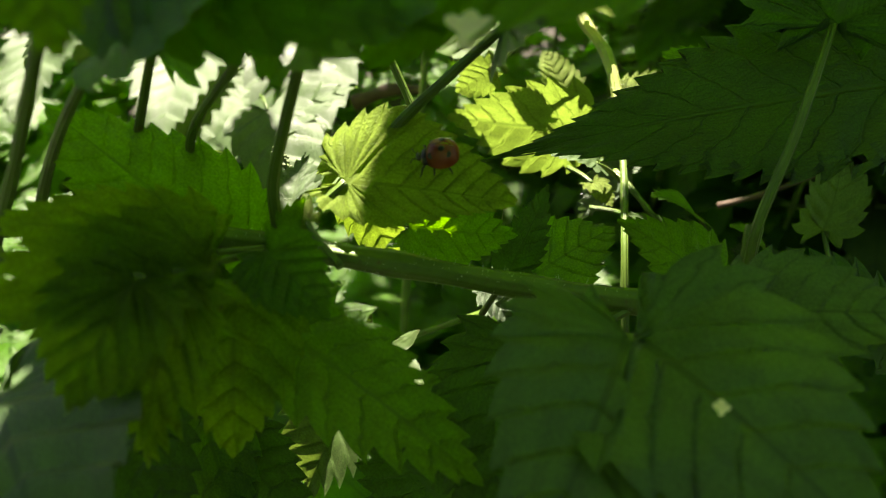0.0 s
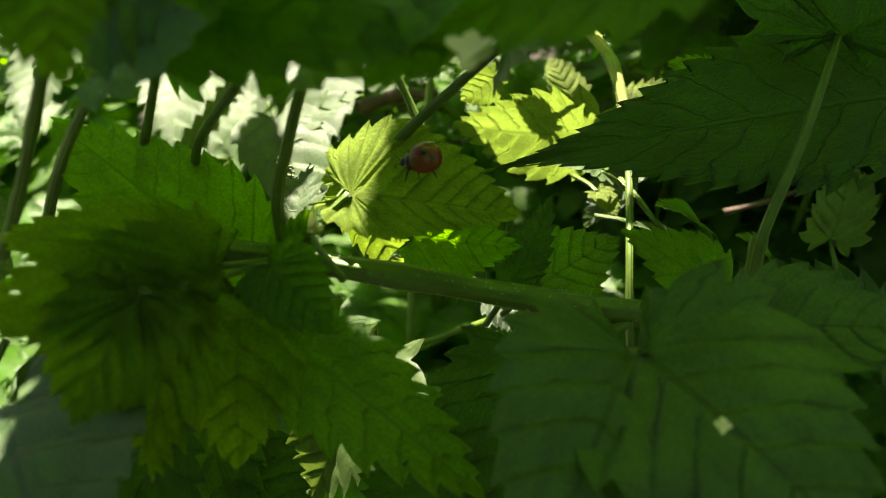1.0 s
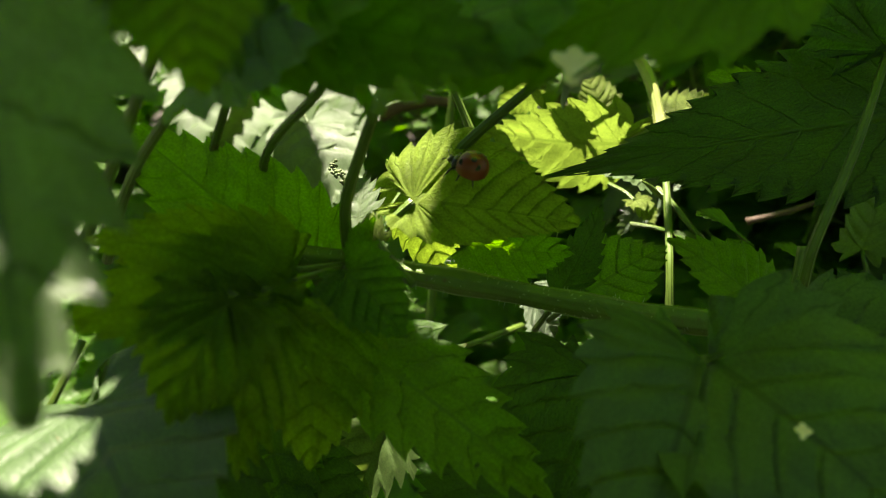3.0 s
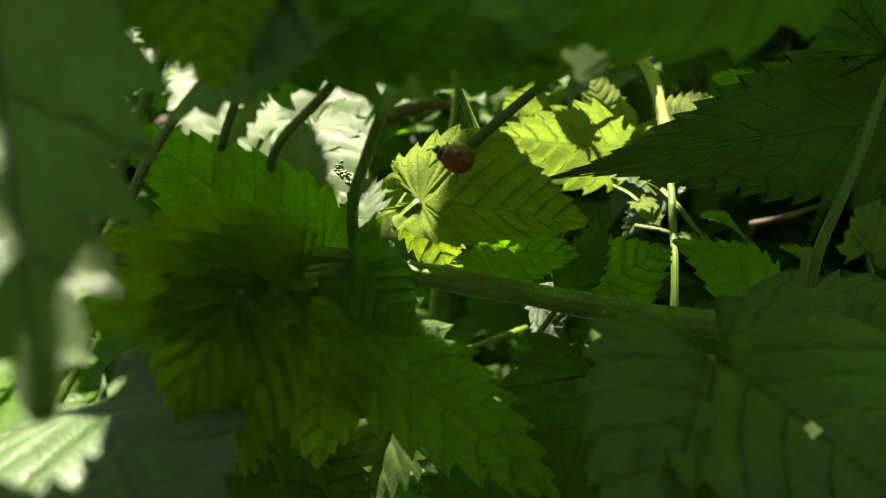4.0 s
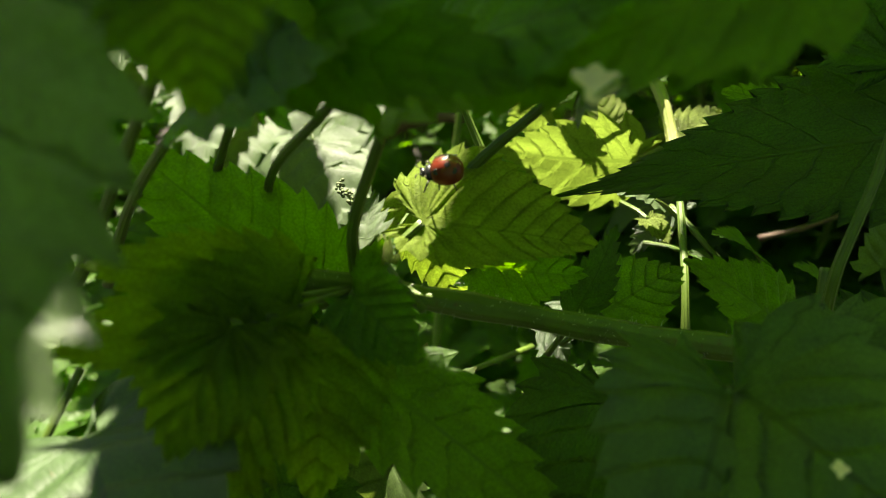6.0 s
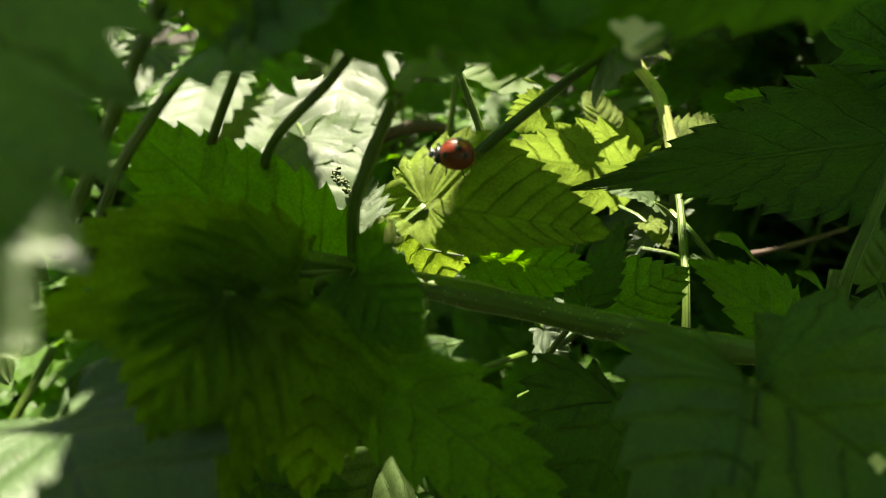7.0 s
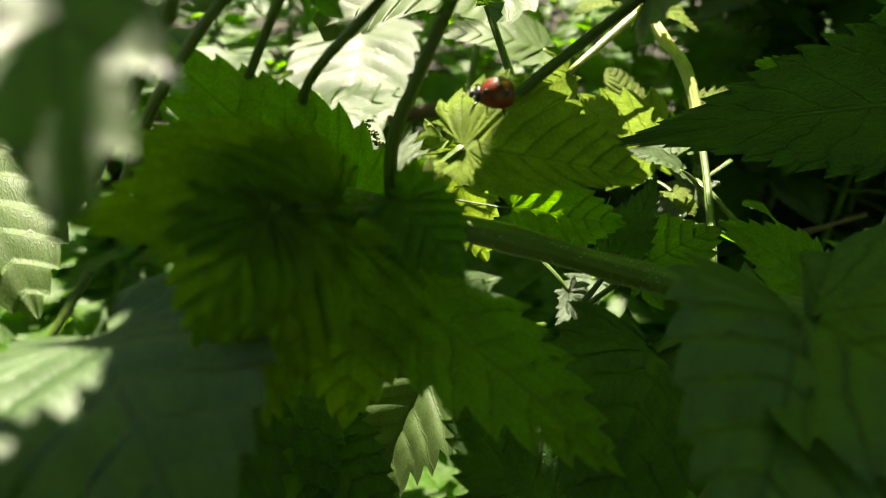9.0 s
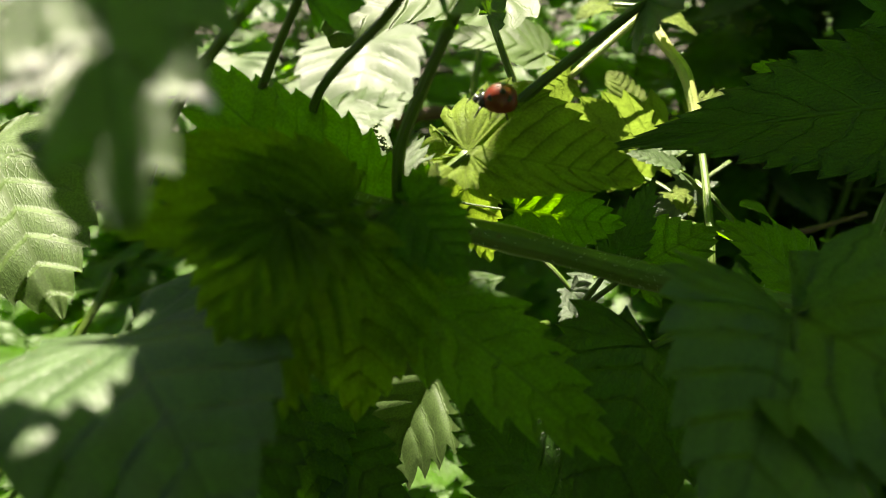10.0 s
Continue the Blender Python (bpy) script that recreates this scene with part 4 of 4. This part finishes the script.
def twig(points, r, label):
    bm, _ = tube_mesh(points, r, r * 0.6, 8, 6, knots=0.3)
    tagged(part("twig", bm, TWIG), label, "twig")


twig([(0.1099, 0.2228, 0.1650), (0.1245, 0.2211, 0.1712), (0.1427, 0.2209, 0.1796)], 0.0012, "thin reddish dry twig among the leaves")
twig([(-0.0471, 0.3253, 0.1663), (-0.0267, 0.3240, 0.1742), (-0.0064, 0.3188, 0.1758)], 0.0035, "reddish dry twig on the ground")

# ---- ladybird ----
def ladybird():
    legs = []
    bug = thing("ladybird", (0, 0, 0), "red ladybird with black spots on a nettle leaf", "ladybird")
    WORLD[bug] = Matrix()
    bug.matrix_basis = Matrix()

    def dome(x0, x1, wide, high, y0=-1.0, y1=1.0, nx=16, ny=14, z0=0.0):
        """Part of an egg-shaped shell between two slices across it."""
        bm = bmesh.new()
        rows = []
        for i in range(nx + 1):
            a = math.pi * i / nx
            x = (x0 + x1) / 2 - math.cos(a) * (x1 - x0) / 2
            r = math.sin(a) ** 0.8
            row = []
            for k in range(ny + 1):
                b = math.pi * (0.5 + 0.5 * (y0 + (y1 - y0) * k / ny))
                row.append(bm.verts.new((x, -math.cos(b) * wide * r, z0 + math.sin(b) * high * r)))
            rows.append(row)
        for p, q in zip(rows, rows[1:]):
            for k in range(ny):
                bm.faces.new((p[k], q[k], q[k + 1], p[k + 1]))
        bmesh.ops.remove_doubles(bm, verts=bm.verts, dist=1e-6)
        bm.normal_update()
        return bm

    body = part("body", dome(-0.0031, 0.0026, 0.0023, 0.0012, z0=0.0009), BLACK, bug)
    under = dome(-0.0030, 0.0026, 0.0023, -0.0006, z0=0.0010)
    part("underside", under, BLACK, bug)
    for s, (a, b) in (("left", (0.012, 1.0)), ("right", (-1.0, -0.012))):
        case = part("wing_case", dome(-0.0032, 0.0022, 0.0027, 0.0031, a, b, z0=0.001), RED, bug, "glossy red wing case with black spots")
        sign = 1 if s == "left" else -1
        for x, ang in ((0.0010, 0.72), (-0.0008, 0.35), (-0.0018, 0.70)):
            bm = bmesh.new()
            bmesh.ops.create_uvsphere(bm, u_segments=12, v_segments=6, radius=0.00052)
            aa = math.acos(max(-1, min(1, ((-0.0032 + 0.0022) / 2 - x) / 0.0027)))
            r = math.sin(aa) ** 0.8
            c = Vector((x, sign * math.sin(ang) * 0.0027 * r, 0.001 + math.cos(ang) * 0.0031 * r))
            nrm = Vector((0, c.y, c.z - 0.001)).normalized()
            bm.transform(Matrix.Translation(c) @ nrm.to_track_quat("Z", "Y").to_matrix().to_4x4() @ Matrix.Diagonal((1, 1, 0.12, 1)))
            part("spot", bm, BLACK, case)
    pron = part("pronotum", dome(0.0014, 0.0031, 0.0016, 0.0013, z0=0.001), BLACK, bug, "black neck shield with cream corners")
    for s in (-1, 1):
        bm = bmesh.new()
        bmesh.ops.create_uvsphere(bm, u_segments=10, v_segments=6, radius=0.00032)
        bm.transform(Matrix.Translation((0.0027, s * 0.0010, 0.0014)) @ Matrix.Diagonal((1, 0.8, 0.8, 1)))
        part("cream_patch", bm, CREAM, pron)
    bm = bmesh.new()
    bmesh.ops.create_uvsphere(bm, u_segments=14, v_segments=8, radius=0.00075)
    bm.transform(Matrix.Translation((0.0033, 0, 0.0012)) @ Matrix.Diagonal((0.8, 1.1, 0.8, 1)))
    head = part("head", bm, BLACK, bug)
    for s in (-1, 1):
        bm = bmesh.new()
        bmesh.ops.create_uvsphere(bm, u_segments=10, v_segments=6, radius=0.00024)
        bm.transform(Matrix.Translation((0.0036, s * 0.0006, 0.0014)))
        part("eye", bm, BLACK, head)
        bm, _ = tube_mesh([(0.0038, s * 0.0004, 0.0014), (0.0043, s * 0.0009, 0.0017), (0.0046, s * 0.0014, 0.0015)], 0.00006, 0.0001, 6, 4)
        part("antenna", bm, BLACK, head)
        for k, x in enumerate((0.0022, 0.0006, -0.0010)):
            f = (0.9, 0.1, -0.7)[k] * 0.001
            bm, _ = tube_mesh([(x, s * 0.0012, 0.0008), (x + f * 0.5, s * 0.0022, 0.0011), (x + f, s * 0.0027, 0.0003), (x + f * 1.3, s * 0.0031, 0.0)], 0.00022, 0.00009, 7, 4)
            legs.append((part("leg", bm, BLACK, bug), Vector((x, s * 0.0012, 0.0008)), s if k != 1 else -s))
    return bug, legs


bug, bug_legs = ladybird()


def motions():
    walk(bug, [
        (0.0, facing((-0.0003, 0.0939, 0.2518), (-0.0101, 0.0952, 0.2503), (0.050, -0.409, 0.897))),
        (1.0, facing((-0.0035, 0.0948, 0.2529), (-0.0133, 0.0957, 0.2510), (0.059, -0.411, 0.896))),
        (2.5, facing((-0.0057, 0.0945, 0.2530), (-0.0150, 0.0978, 0.2545), (0.197, -0.276, 0.921))),
        (4.0, facing((-0.0102, 0.0958, 0.2541), (-0.0191, 0.0996, 0.2567), (0.10, -0.42, 0.88))),
        (4.5, facing((-0.0121, 0.0967, 0.2554), (-0.0217, 0.0989, 0.2572), (0.10, -0.42, 0.88))),
        (5.0, facing((-0.0123, 0.0964, 0.2549), (-0.0222, 0.0965, 0.2535), (0.10, -0.42, 0.88))),
        (5.5, facing((-0.0125, 0.0965, 0.2551), (-0.0224, 0.0966, 0.2538), (0.10, -0.42, 0.88))),
        (7.0, facing((-0.0120, 0.0958, 0.2548), (-0.0219, 0.0971, 0.2548), (0.10, -0.42, 0.88))),
        (7.5, facing((-0.0119, 0.0960, 0.2549), (-0.0218, 0.0973, 0.2547), (0.10, -0.42, 0.88))),
        (8.5, facing((-0.0117, 0.0958, 0.2548), (-0.0216, 0.0970, 0.2546), (0.10, -0.42, 0.88))),
        (9.0, facing((-0.0119, 0.0958, 0.2548), (-0.0218, 0.0969, 0.2546), (0.10, -0.42, 0.88))),
        (10.0, facing((-0.0118, 0.0960, 0.2551), (-0.0218, 0.0971, 0.2550), (0.10, -0.42, 0.88))),
    ])
    # legs step in two sets of three while it crosses the leaf, then rest
    for leg, hip, side in bug_legs:
        rows = []
        for k in range(41):
            t = k * 0.25
            swing = 14 * side * math.sin(t * 2 * math.pi / 1.0 + 0.4) if t < 5.6 else 3 * side
            rows.append((t, Matrix.Translation(hip) @ pose(0, 0, 0, 0, 0, swing) @ Matrix.Translation(-hip)))
        walk(leg, rows)


motions()
